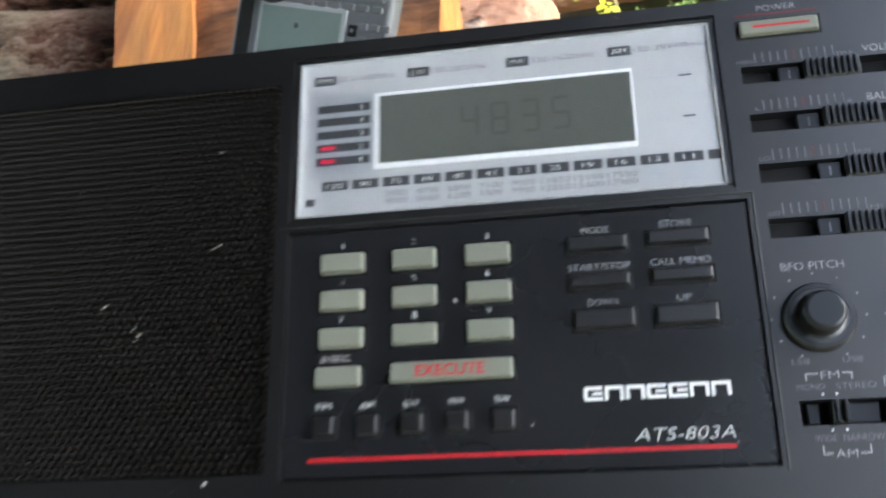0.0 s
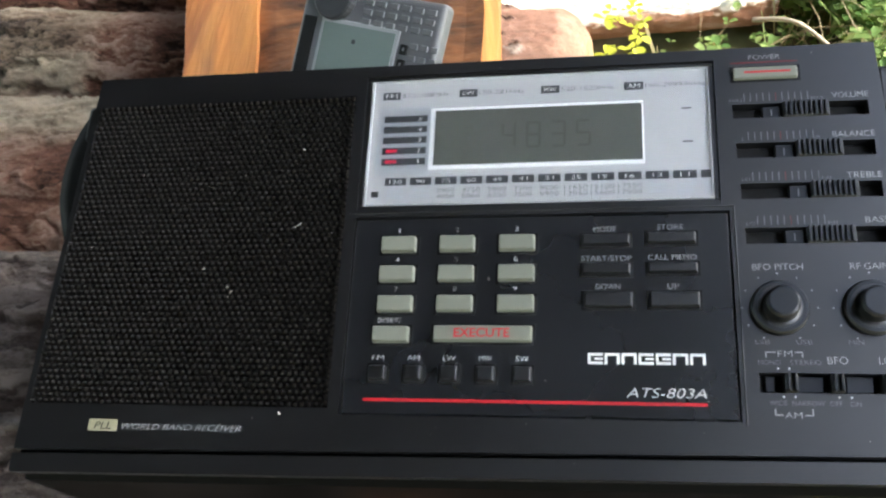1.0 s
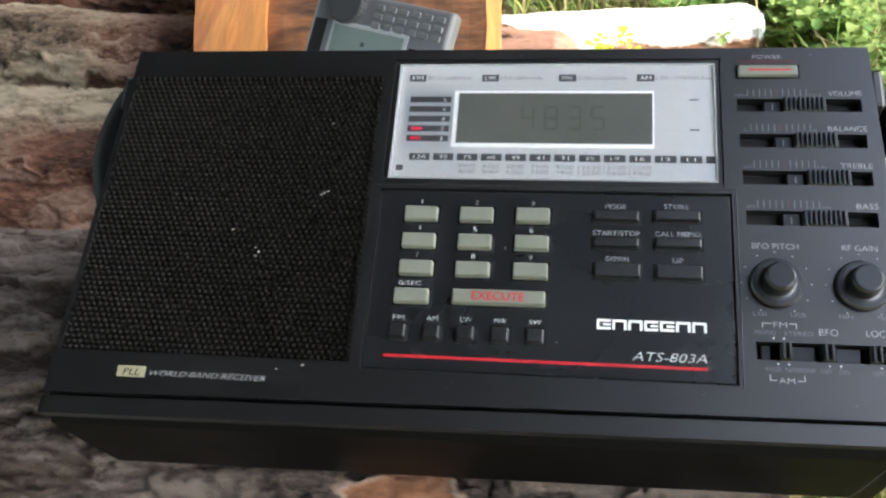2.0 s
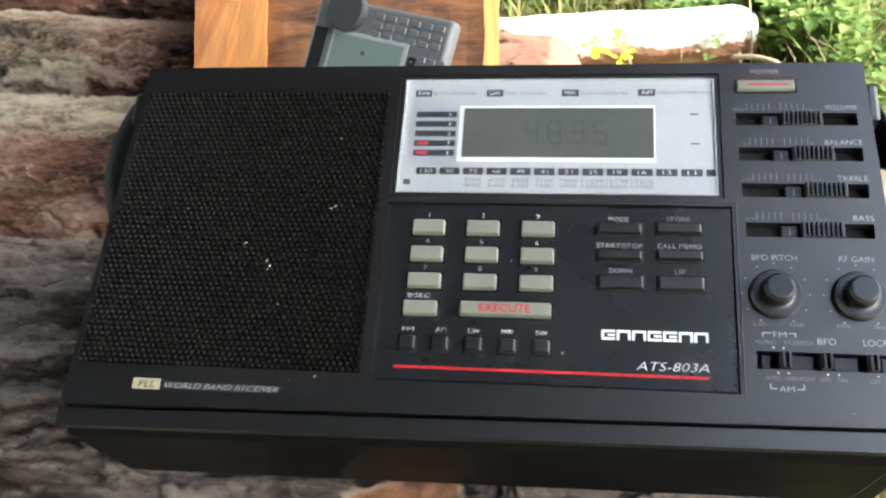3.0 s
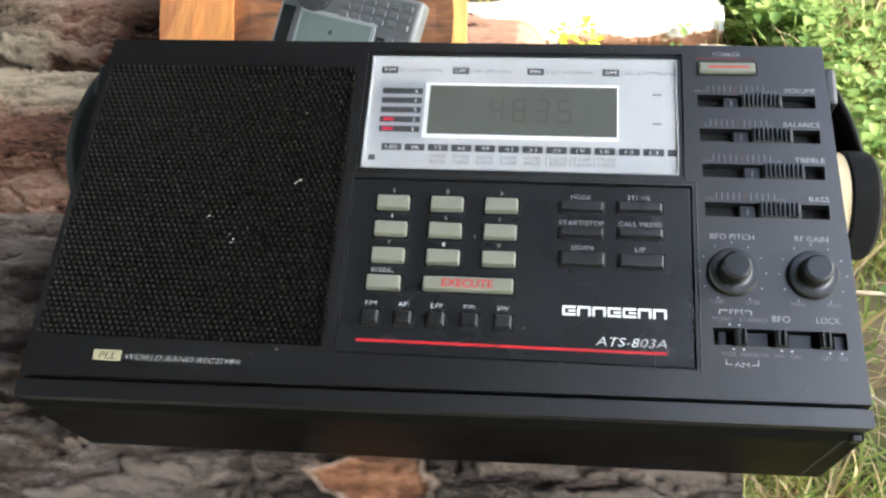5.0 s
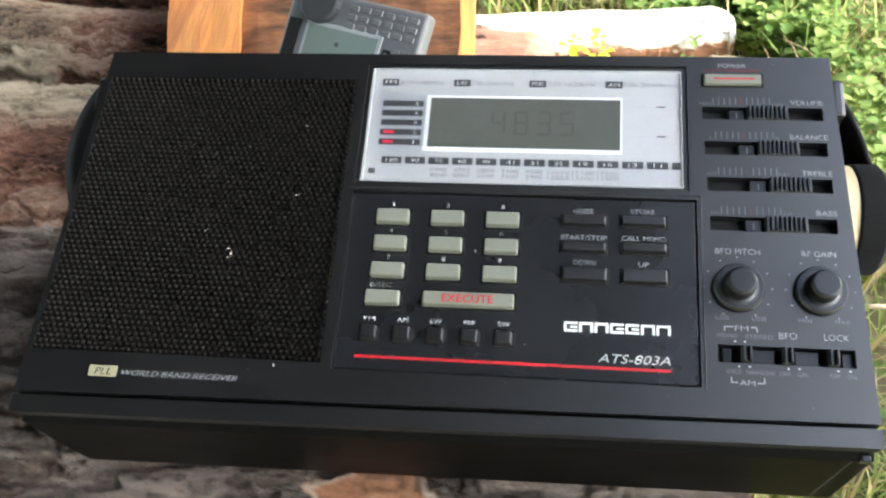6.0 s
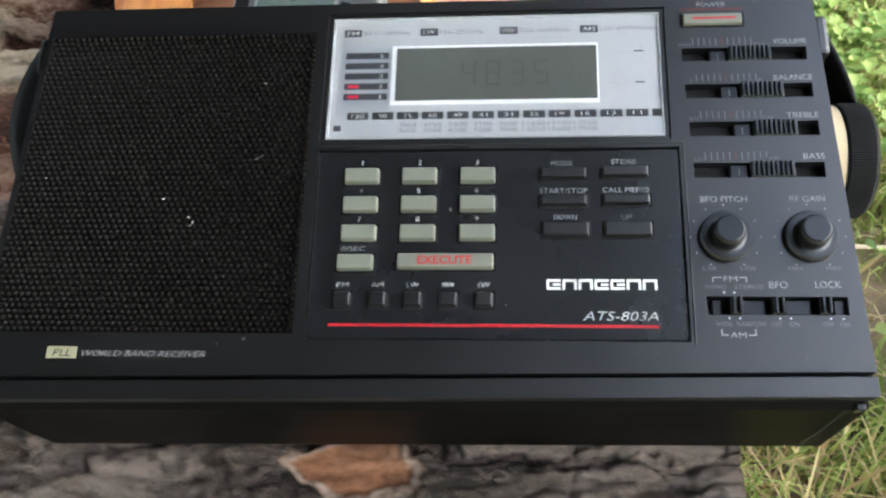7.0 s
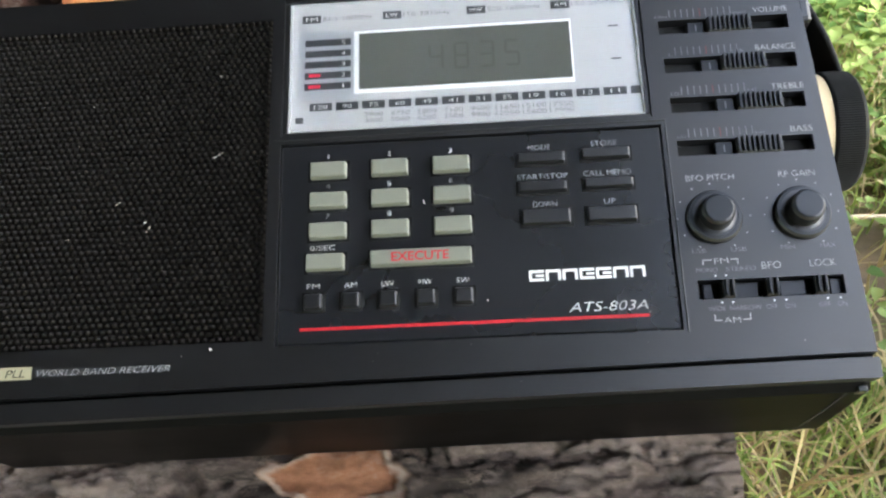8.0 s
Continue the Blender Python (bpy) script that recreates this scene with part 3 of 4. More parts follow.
def front_plate():
    """The front of the case, with the openings cut through it."""
    holes = list(HOLES.values()) + [(a, b, c, d) for _, a, b, c, d, *_ in SLOTS] + [(-138, 143, 19.2, 20.7)]
    xs = sorted({-138.0, 143.0, *[h[0] for h in holes], *[h[1] for h in holes]})
    ys = sorted({13.0, 160.0, *[h[2] for h in holes], *[h[3] for h in holes]})
    bm = bmesh.new()
    grid, low = {}, {}

    def vert(table, i, j, z):
        if (i, j) not in table:
            lean = 0.016 * xs[i] if ys[j] < 22 else 0
            table[i, j] = bm.verts.new((skew(xs[i], ys[j]) * MM, (ys[j] + lean) * MM, z * MM))
        return table[i, j]

    filled = set()
    for i in range(len(xs) - 1):
        for j in range(len(ys) - 1):
            cx, cy = (xs[i] + xs[i + 1]) / 2, (ys[j] + ys[j + 1]) / 2
            if not any(a < cx < b and c < cy < d for a, b, c, d in holes):
                filled.add((i, j))
    for i, j in filled:
        bm.faces.new([vert(grid, *q, FACE) for q in ((i, j), (i + 1, j), (i + 1, j + 1), (i, j + 1))])
    for i, j in filled:
        for nb, (p, q) in (((i, j - 1), ((i, j), (i + 1, j))), ((i + 1, j), ((i + 1, j), (i + 1, j + 1))), ((i, j + 1), ((i + 1, j + 1), (i, j + 1))), ((i - 1, j), ((i, j + 1), (i, j)))):
            if nb not in filled:
                bm.faces.new((vert(grid, *p, FACE), vert(low, *p, 54), vert(low, *q, 54), vert(grid, *q, FACE)))
    bmesh.ops.recalc_face_normals(bm, faces=bm.faces[:])
    # rounded lower corners
    corners = [e for e in bm.edges if abs(e.verts[0].co.z - e.verts[1].co.z) > 0.003 and all(v.co.y < 0.0165 and not -0.142 < v.co.x < 0.147 for v in e.verts)]
    bmesh.ops.bevel(bm, geom=corners, offset=3.0 * MM, segments=4, profile=0.5, affect="EDGES", clamp_overlap=True)
    rims = [e for e in bm.edges if len(e.link_faces) == 2 and abs(e.link_faces[0].normal.dot(e.link_faces[1].normal)) < 0.5 and all(v.co.z > 0.059 for v in e.verts) and not all(-0.137 < v.co.x < -0.034 and 0.033 < v.co.y < 0.149 for v in e.verts)]
    bmesh.ops.bevel(bm, geom=rims, offset=0.25 * MM, segments=2, profile=0.5, affect="EDGES", clamp_overlap=True)
    return bm


def case_body():
    bm = bmesh.new()
    # cross-sections from the back to the front: half height, corners drawn in
    loops = []
    for z, lx, rx, by, ty in ((-8, -140, 149.0, 9.0, 161.0), (-5, -142, 150.5, 7.8, 162.5), (22, -142, 149.7, 9.6, 161.3), (50, -141.5, 149, 11.8, 160.5), (52.5, -140.6, 148.2, 15.2, 159.8), (55.5, -138, 143, 14.4, 160)):
        k = 1.0
        loops.append([bm.verts.new((x * MM, y * MM, z * MM)) for x, y in ((lx - (3 if z < 55 else 6), by - 2.8), (rx + (0 if z < 55 else 6), by + 1.2), (rx - 5 * k if z < 55 else rx, ty), (lx + 3 * k if z < 55 else lx, ty))])
    for a, b in zip(loops, loops[1:]):
        for i in range(4):
            j = (i + 1) % 4
            bm.faces.new((a[i], a[j], b[j], b[i]))
    bm.faces.new(loops[0][::-1])
    bm.faces.new(loops[-1])
    bmesh.ops.recalc_face_normals(bm, faces=bm.faces[:])
    ups = [e for e in bm.edges if abs(e.verts[0].co.z - e.verts[1].co.z) > 1e-6]
    bmesh.ops.bevel(bm, geom=ups, offset=1.6 * MM, segments=2, profile=0.5, affect="EDGES")
    return bm


def grille(parent):
    """Coarse speaker cloth with a raised knot at every crossing."""
    pitch = 2.36
    verts, faces = [], []
    rows = int((148 - 34) / (pitch * 0.866)) + 1
    for r in range(rows):
        y = 35.2 + r * pitch * 0.866
        left = skew(-136, y) + 0.1
        x = left + (pitch / 2 if r % 2 else 0)
        while x < -34.6:
            o = len(verts)
            for rr, z in ((pitch * 0.577, 58.8), (0.85, 59.35), (0.50, 59.85), (0.15, 59.95)):
                for q in range(6):
                    a = radians(60 * q + 30)
                    verts.append(((x + rr * math.cos(a)) * MM, (y + rr * math.sin(a)) * MM, z * MM))
            for ring in range(3):
                for q in range(6):
                    p = (q + 1) % 6
                    faces.append((o + ring * 6 + q, o + ring * 6 + p, o + ring * 6 + 6 + p, o + ring * 6 + 6 + q))
            faces.append([o + 18 + q for q in range(6)])
            x += pitch
    # larger knots along its top and its inner side, shaped to brighten these edges
    edge = [(-35.9, 36 + 2.05 * k) for k in range(55)] + [(-134.5 + 2.36 * k, 147.2) for k in range(42)]
    for x, y in edge:
        o = len(verts)
        for rr, z in ((1.0, 58.9), (0.85, 59.8), (0.45, 60.3)):
            for q in range(6):
                a = radians(60 * q)
                verts.append(((x + rr * math.cos(a)) * MM, (y + rr * math.sin(a)) * MM, z * MM))
        for ring in range(2):
            for q in range(6):
                p = (q + 1) % 6
                faces.append((o + ring * 6 + q, o + ring * 6 + p, o + ring * 6 + 6 + p, o + ring * 6 + 6 + q))
        faces.append([o + 12 + q for q in range(6)])
    return mesh_part("speaker_grille", verts, faces, MESH_BLACK, parent, "black coarse-woven speaker grille with lint on it", kind="stuff")


def ribbon(points, width, thick, mat, parent, name, label):
    """A strap along a bent line; its breadth lies along z."""
    bm = bmesh.new()
    rings = []
    for i, p in enumerate(points):
        a, b = Vector(points[max(0, i - 1)]), Vector(points[min(len(points) - 1, i + 1)])
        d = (b - a).normalized()
        across = d.cross(Vector((0, 0, 1))).normalized()
        wide = across.cross(d).normalized()
        c = Vector(p)
        rings.append([bm.verts.new((c + wide * w + across * t) * MM) for w, t in ((-width / 2, 0), (-width / 2 + 1, thick / 2), (width / 2 - 1, thick / 2), (width / 2, 0), (width / 2 - 1, -thick / 2), (-width / 2 + 1, -thick / 2))])
    for a, b in zip(rings, rings[1:]):
        for i in range(6):
            j = (i + 1) % 6
            bm.faces.new((a[i], a[j], b[j], b[i]))
    bm.faces.new(rings[0])
    bm.faces.new(rings[-1][::-1])
    bmesh.ops.recalc_face_normals(bm, faces=bm.faces[:])
    return part(name, bm, mat, parent, label, smooth=True)


def curve_points(pts, n=8):
    """A smooth line through the points."""
    out = []
    for i in range(len(pts) - 1):
        p0, p1, p2, p3 = (Vector(pts[max(0, min(len(pts) - 1, i + k))]) for k in (-1, 0, 1, 2))
        for s in range(n):
            t = s / n
            out.append(tuple(0.5 * (2 * p1 + (p2 - p0) * t + (2 * p0 - 5 * p1 + 4 * p2 - p3) * t * t + (3 * p1 - p0 - 3 * p2 + p3) * t ** 3)))
    return out + [tuple(pts[-1])]


def receiver():
    r = thing("portable_radio", STAND, "large black world band receiver with silver display, leaning on a log", "radio")
    part("case", case_body(), CASE, r, "black plastic case behind the front panel")
    part("front_panel", front_plate(), PLASTIC, r)
    # speaker
    grille(r)
    # case foot at the lower corner, its grey a highlight put into the colour
    part("corner_foot", box(144.2, 147.2, 12.6, 14.6, 47, 52, 0.4), CAP, r, "small corner foot, its grey standing for a highlight")
    # seam of the end cap, down the underside
    bm = bmesh.new()
    rows = []
    for z, y in ((50, 12.85), (22, 10.65), (-5, 8.85)):
        rows.append([bm.verts.new((x * MM, (y + h) * MM, z * MM)) for x, h in ((141.2, -0.12), (142.3, -0.12), (142.3, 0.8), (141.2, 0.8))])
    for p, q in zip(rows, rows[1:]):
        for i in range(4):
            bm.faces.new((p[i], p[(i + 1) % 4], q[(i + 1) % 4], q[i]))
    bmesh.ops.recalc_face_normals(bm, faces=bm.faces[:])
    part("end_seam", bm, DEEP, r, "dark seam of the end cap")
    part("stand", box(-30, 34, 92, 96, -58, -8, 1.5), PLASTIC, r, "folding stand behind the case")

    # display
    d = part("display", box(-29.4, 89.4, 104.4, 154.2, 56.90, 58.70), SILVER, r, "silver display plate with printed bands")
    rim = bmesh.new()
    for a in ((-31, 91, 102.9, 104.6), (-31, 91, 154.0, 155.6), (-31, -29.2, 104.6, 154.0), (89.2, 91, 104.6, 154.0)):
        box(*a, 56.90, 59.2, 0.3, 1, bm=rim)
    part("display_frame", rim, PLASTIC, r, "glossy black frame")
    # bright edge of the window, along its foot and its two sides
    edge = bmesh.new()
    for a in ((-29.1, -28.2, 104.7, 153.9), (88.6, 89.1, 104.7, 153.9), (-28.2, 88.6, 104.7, 105.3), (-28.2, 88.6, 153.4, 153.9)):
        box(*a, 58.60, 59.5, 0.2, 1, bm=edge)
    part("window_edge", edge, BRIGHT_EDGE, d, "bright bevelled edge of the window")
    zf = 58.72
    part("meter_panel", box(-26, -6.0, 116.4, 143.2, 58.60, 58.75, 0), SILVER_DULL, d, "dull grey meter panel")
    part("lcd_frame", box(-6.9, 67.3, 118.0, 142.2, 58.60, 58.92, 0.1, 1), FRAME_WHITE, d, "white frame round the screen")
    part("lcd_screen", box(-5.1, 66.7, 119.7, 141.0, 58.80, 59.10), LCD, d, "grey-green liquid crystal screen")
    # four faint digits
    for k, segs in enumerate(("bcfg", "abcdefg", "abcdg", "acdfg")):
        x = 18.6 + 8.6 * k
        bars = {"a": (0.6, 4.6, 9.6, 10.5), "g": (0.6, 4.6, 4.9, 5.8), "d": (0.6, 4.6, 0.2, 1.1), "f": (0, 0.9, 5.6, 10), "e": (0, 0.9, 0.8, 5.2), "b": (4.3, 5.2, 5.6, 10), "c": (4.3, 5.2, 0.8, 5.2)}
        bm = bmesh.new()
        for s in segs:
            a, b, c, e = bars[s]
            box(x + a, x + b, 125 + c, 125 + e, 59.08, 59.14, bm=bm)
        part("digit", bm, SEGMENT, d)
    # signal meter
    for k in range(5):
        y = 120.3 + 4.2 * k
        x = -23.8
        flat("meter_bar", x, x + 15.8, y, y + 2.5, zf + 0.03, DARK_INK, d)
        if k < 2:
            flat("meter_light", x + 1.4, x + 5.4, y + 0.7, y + 1.8, zf + 0.15, LIT_RED, d, "lit red signal light")
        lettering(str(k + 1), x + 12.6, x + 13.9, y + 0.4, 1.6, zf + 0.20, WHITE_INK, d)
    # band names along the top
    for x, band, words, w in ((-25, "FM", "87.5-108MHz", 17), (3.1, "LW", "150-281kHz", 16), (32.2, "MW", "520-1620kHz", 18), (61, "AM", "150-29999kHz", 20)):
        flat("band_tag", x, x + 6.5, 146.4, 149.4, zf, DARK_INK, d)
        lettering(band, x + 1.2, x + 5.3, 147.1, 1.7, zf + 0.15, WHITE_INK, d)
        lettering(words, x + 7.2, x + 7.2 + w, 147.0, 1.9, zf + 0.05, PALE_INK, d)
    # metre bands along the foot
    freqs = ("2300 2495", "3200 3400", "3900 4000", "4750 5060", "5800 6200", "7100 7500", "9500 9900", "11650 12050", "15100 15600", "17550 17900", "", "", "")
    for k, band in enumerate(("120", "90", "75", "60", "49", "41", "31", "25", "19", "16", "13", "11", "")):
        x = -21.9 + 8.93 * k
        w = 7.6 if k < 12 else 3.2
        flat("band_tag", x, x + w, 112.4, 115.2, zf, DARK_INK, d)
        if band:
            m = x + w / 2
            lettering(band, m - 0.75 * len(band), m + 0.75 * len(band), 113.0, 1.6, zf + 0.15, WHITE_INK, d)
        f = freqs[k].split()
        for row, y in enumerate((109.3, 107.1)):
            if f and k > 1:
                h = 0.78 * len(f[row])
                lettering(f[row], x + 3.8 - h, x + 3.8 + h, y, 1.8, zf + 0.05, PALE_INK, d)
            else:
                flat("worn_print", x + 0.8, x + w - 0.8, y + 0.3, y + 1.5, zf, SILVER_DULL, d)
    flat("worn_print", -26.6, -24, 108.0, 110.2, zf, PALE_INK, d)
    for y in (138.2, 125.6):
        flat("mode_dash", 79.9, 83.2, y, y + 0.5, zf, DARK_INK, d)
        flat("worn_print", 70.5, 77.5, y, y + 1.2, zf, PALE_FRAME, d)
    pane = part("display_window", box(-29.2, 89.2, 104.6, 154.0, 59.55, 59.85, 0.1, 1), ACRYLIC, r, "clear acrylic display window")
    pane.visible_shadow = False

    # key panel
    p = part("key_panel", box(-30.75, 93.15, 32.25, 99.75, 55.4, 59.3, 0.7), GLOSS, r, "black glossy key panel")
    zp = 59.36
    # thin raised line that follows the panel in the case
    line = bmesh.new()
    for a in ((-33.4, 95.0, 101.3, 101.75), (94.5, 95.0, 31.0, 101.3)):
        box(*a, 59.8, 60.35, 0.15, 1, bm=line)
    part("panel_ridge", line, PLASTIC, r, "fine raised line round the key panel")

    def key(x0, x1, y0, y1, mat, top=62.0, name="key", label=""):
        flat("key_well", x0 - 0.7, x1 + 0.7, y0 - 0.7, y1 + 0.7, 59.24, DEEP, p)
        return part(name, box(x0, x1, y0, y1, 57, top, 0.5, 2, top=0.25), mat, p, label)

    for c, x in enumerate((-21.0, -1.0, 19.0)):
        for q, y in enumerate((86.9, 76.4, 66.0)):
            key(x, x + 12.2, y, y + 5.7, KEY, name="number_key", label="pale grey number key")
            lettering(str(1 + c + 3 * q), x + 5.2, x + 6.5, y + 7.4, 1.8, zp, PRINT, p)
    key(-21.8, -9.4, 55.6, 61.2, KEY, name="number_key", label="pale grey number key")
    lettering("0/SEC", -20.6, -12.6, 62.7, 1.8, zp, PRINT, p)
    e = key(-1.4, 30.8, 56.0, 61.4, KEY, name="execute_key", label="wide pale grey key with red letters")
    lettering("EXECUTE", 5.6, 23.6, 57.3, 3.0, 62.06, RED_INK, e, bold=0.03)
    for k, words in enumerate(("FM", "AM", "LW", "MW", "SW")):
        x = -22.2 + 11.75 * k
        key(x, x + 6.0, 43.0, 48.2, PLASTIC, 61.6, "band_key", "black band key")
        lettering(words, x + 0.8, x + 4.8, 50.0, 1.8, zp, PRINT, p)
    for words, x, y0, y1, w0, w1 in (("MODE", 46.3, 88.4, 92.4, 50.2, 57.4), ("STORE", 67.0, 88.9, 92.8, 70.5, 78.8), ("START/STOP", 46.3, 78.4, 82.2, 46.2, 62.2),
                                     ("CALL MEMO", 67.2, 78.8, 82.4, 67.4, 82.6), ("DOWN", 46.8, 67.4, 72.6, 50.8, 58.4), ("UP", 67.4, 67.4, 72.6, 73.2, 76.8)):
        key(x, x + 15.6, y0, y1, PLASTIC, 61.4, "function_key", "black function key")
        lettering(words, w0, w1, y1 + 1.2, 1.9, zp, GREY_INK, p)
    # maker's mark: plain white shapes with rounded corners, open to one side in turn
    for k in range(7):
        x = 48.0 + 5.17 * k
        shut = (4, 3, 3, 4, 4, 3, 3)[k]
        bm = bmesh.new()
        box(x + 0.2, x + 4.75, 52.0, 52.85, zp - 0.1, zp + 0.05, 0.0, bm=bm)
        if shut == 4:
            box(x + 0.2, x + 4.75, 49.3, 50.15, zp - 0.1, zp + 0.05, 0.0, bm=bm)
            box(x + 0.1, x + 1.0, 50.15, 52.0, zp - 0.1, zp + 0.05, 0.0, bm=bm)
            box(x + 2.2, x + 4.75, 50.7, 51.4, zp - 0.1, zp + 0.05, 0.0, bm=bm)
        else:
            box(x + 0.1, x + 1.0, 49.3, 52.0, zp - 0.1, zp + 0.05, 0.0, bm=bm)
            box(x + 3.9, x + 4.8, 49.3, 52.0, zp - 0.1, zp + 0.05, 0.0, bm=bm)
        part("maker_mark", bm, WHITE_INK, p, "plain white shape")
    lettering("ATS-803A", 59.8, 83.6, 39.0, 3.2, zp, PRINT, p, slant=0.25)
    flat("red_line", -23.5, 83.7, 36.6, 37.6, 59.28, RED_INK, p, "thin red line")

    # name below the speaker
    b = flat("badge", -117.6, -107.2, 24.9, 28.9, FACE, BADGE, r, "cream badge")
    lettering("PLL", -115.4, -109.2, 25.6, 2.6, FACE + 0.16, DEEP, b, slant=0.2, bold=0.012)
    lettering("WORLD BAND RECEIVER", -105.4, -63.4, 25.7, 2.1, FACE + 0.04, GREY_INK, r, slant=0.3, bold=0.002)

    # power key
    flat("key_well", 96.2, 118.8, 146.6, 152.6, FACE - 0.06, DEEP, r)
    k = part("power_key", box(97.0, 118.0, 147.2, 151.8, 57, 61.6, 0.5, 2, top=0.2), KEY, r, "pale grey power key with a red stripe")
    flat("red_stripe", 100.6, 115.6, 149.2, 149.9, 61.54, RED_INK, k)
    flat("red_line", 96.6, 118.2, 153.9, 154.3, FACE, DARK_RED_INK, r)
    lettering("POWER", 102.6, 112.8, 155.2, 1.9, FACE + 0.04, GREY_INK, r)

    # sliders
    for words, x0, x1, y0, y1, tx, cx, lo, hi in SLOTS:
        s = part("slider_slot", box(x0, x1, y0, y1, 54.6, 55.9), DEEP, r, "dark slider slot")
        part("slider_mark", box(cx, cx + 5.6, y0 + 0.4, y1 - 0.3, 55.8, 58.6, 0.3, 1), CAP, s, "grey slider mark")
        flat("mark_line", cx + 2.7, cx + 3.1, y0 + 1.3, y1 - 1.5, 58.56, DIM_INK, s)
        cap = part("slider_cap", box(cx + 6.3, cx + 21.0, y0 + 0.2, y1 + 0.4, 55.8, 60.2, 0.3, 1), PLASTIC, s, "ridged black slider cap")
        for q in range(9):
            x = cx + 6.7 + 1.58 * q
            part("ridge", box(x, x + 0.75, y0 + 0.4, y1 + 0.3, 60.0, 61.3, 0.2, 1), CAP, cap)
        yt = y1 + 1.0
        for q in range(11):
            x = x0 + 3.9 + 2.02 * q
            flat("tick", x, x + 0.24, yt, yt + 3.0, FACE, DARK_RED_INK if q == 5 else DIM_INK, r)
        wl = 1.35
        lettering(lo, x0 + 3.2 - wl * len(lo), x0 + 3.2, yt - 0.1, 1.2, FACE + 0.04, DIM_INK, r)
        lettering(hi, x0 + 25.2, x0 + 25.2 + wl * len(hi), yt - 0.1, 1.2, FACE + 0.04, DIM_INK, r)
        lettering(words, tx, x1 + 0.3, y1 + 1.2, 2.2, FACE + 0.04, GREY_INK, r)

    # two turning knobs
    for cx, words, w0, w1, lo, hi in ((106.4, "BFO PITCH", 99.2, 114.2, "LSB", "USB"), (133.2, "RF GAIN", 128.0, 139.2, "MIN", "MAX")):
        k = part("knob", lathe([(8.7, 60), (8.5, 61.6), (8.0, 62.2), (6.0, 62.3), (5.3, 62.6), (5.0, 67.2), (4.6, 67.8)], 48, centre=(cx, 67.2, 0)), PLASTIC, r, "round black turning knob", smooth=False)
        part("cap", lathe([(4.55, 67.7), (4.5, 68.1), (4.0, 68.3)], 32, centre=(cx, 67.2, 0)), CAP, k, "dark grey cap")
        part("ring", lathe([(8.1, 62.0), (8.0, 62.45), (6.9, 62.5), (6.8, 62.2)], 48, centre=(cx, 67.2, 0)), CAP, k)
        for q in range(11):
            a = radians(-62 + 30.4 * q)
            x, y = cx + 11.2 * math.cos(a), 67.5 + 11.0 * math.sin(a)
            part("scale_dot", lathe([(0.28, 60.0), (0.25, 60.12)], 8, centre=(x, y, 0)), GREY_INK, r)
        lettering(words, w0, w1, 79.6, 2.2, FACE + 0.04, GREY_INK, r)
        lettering(lo, cx - 7.8, cx - 3.6, 55.8, 1.5, FACE + 0.04, DIM_INK, r)
        lettering(hi, cx + 4.0, cx + 8.6, 55.8, 1.5, FACE + 0.04, DIM_INK, r)

    # slide switches
    s = part("switch_slot", box(99, 142.6, 41, 47, 54.6, 55.9), DEEP, r, "dark slot with three slide switches")
    for x0, x1 in ((101.0, 103.8), (110.2, 117.6), (124.0, 131.6), (139.0, 142.6)):
        part("switch_plate", box(x0, x1, 41.6, 46.4, 55.8, 57.6, 0.2, 1), CAP, s, "grey switch plate")
    for x in (106.2, 119.2, 133.6):
        sw = part("slide_switch", box(x, x + 3.8, 41.3, 46.7, 55.8, 60.6, 0.3, 1), PLASTIC, s, "black slide switch")
        for q in (0.4, 2.4):
            part("ridge", box(x + q, x + q + 0.9, 41.4, 46.6, 60.4, 62.6, 0.25, 1), CAP, sw)
    for words, x0, x1, y, h, mat in (("MONO", 99.0, 105.4, 49.5, 1.5, DIM_INK), ("STEREO", 108.0, 117.0, 49.5, 1.5, DIM_INK), ("FM", 104.8, 109.0, 52.0, 2.0, GREY_INK), ("BFO", 118.8, 124.6, 49.8, 2.4, GREY_INK),
                                     ("LOCK", 133.2, 141.0, 49.9, 2.4, GREY_INK), ("WIDE", 101.4, 106.4, 37.2, 1.6, DIM_INK), ("NARROW", 107.8, 117.0, 37.2, 1.6, DIM_INK), ("OFF", 118.4, 121.8, 37.2, 1.6, DIM_INK),
                                     ("ON", 124.0, 127.0, 37.2, 1.6, DIM_INK), ("OFF", 134.0, 137.4, 37.2, 1.6, DIM_INK), ("ON", 139.4, 142.2, 37.2, 1.6, DIM_INK), ("AM", 105.6, 110.4, 33.4, 2.0, GREY_INK)):
        lettering(words, x0, x1, y, h, FACE + 0.04, mat, r)
    for x0, x1, y0, y1 in ((101.2, 104.2, 53.2, 53.5), (109.8, 112.0, 53.2, 53.5), (101.2, 101.5, 51.8, 53.2), (111.7, 112.0, 51.8, 53.2), (102.8, 105.0, 34.2, 34.5), (111.2, 113.6, 34.2, 34.5), (102.8, 103.1, 34.5, 36.2), (113.3, 113.6, 34.5, 36.2)):
        flat("bracket", x0, x1, y0, y1, FACE, GREY_INK, r)
    for x, y in ((104.6, 48.3), (107.8, 48.3), (105.6, 39.8), (108.9, 39.8), (121.2, 39.8), (124.6, 39.8), (136.8, 39.8), (140.6, 39.8)):
        part("scale_dot", lathe([(0.3, 60.0), (0.28, 60.12)], 8, centre=(x, y, 0)), WHITE_INK, r)

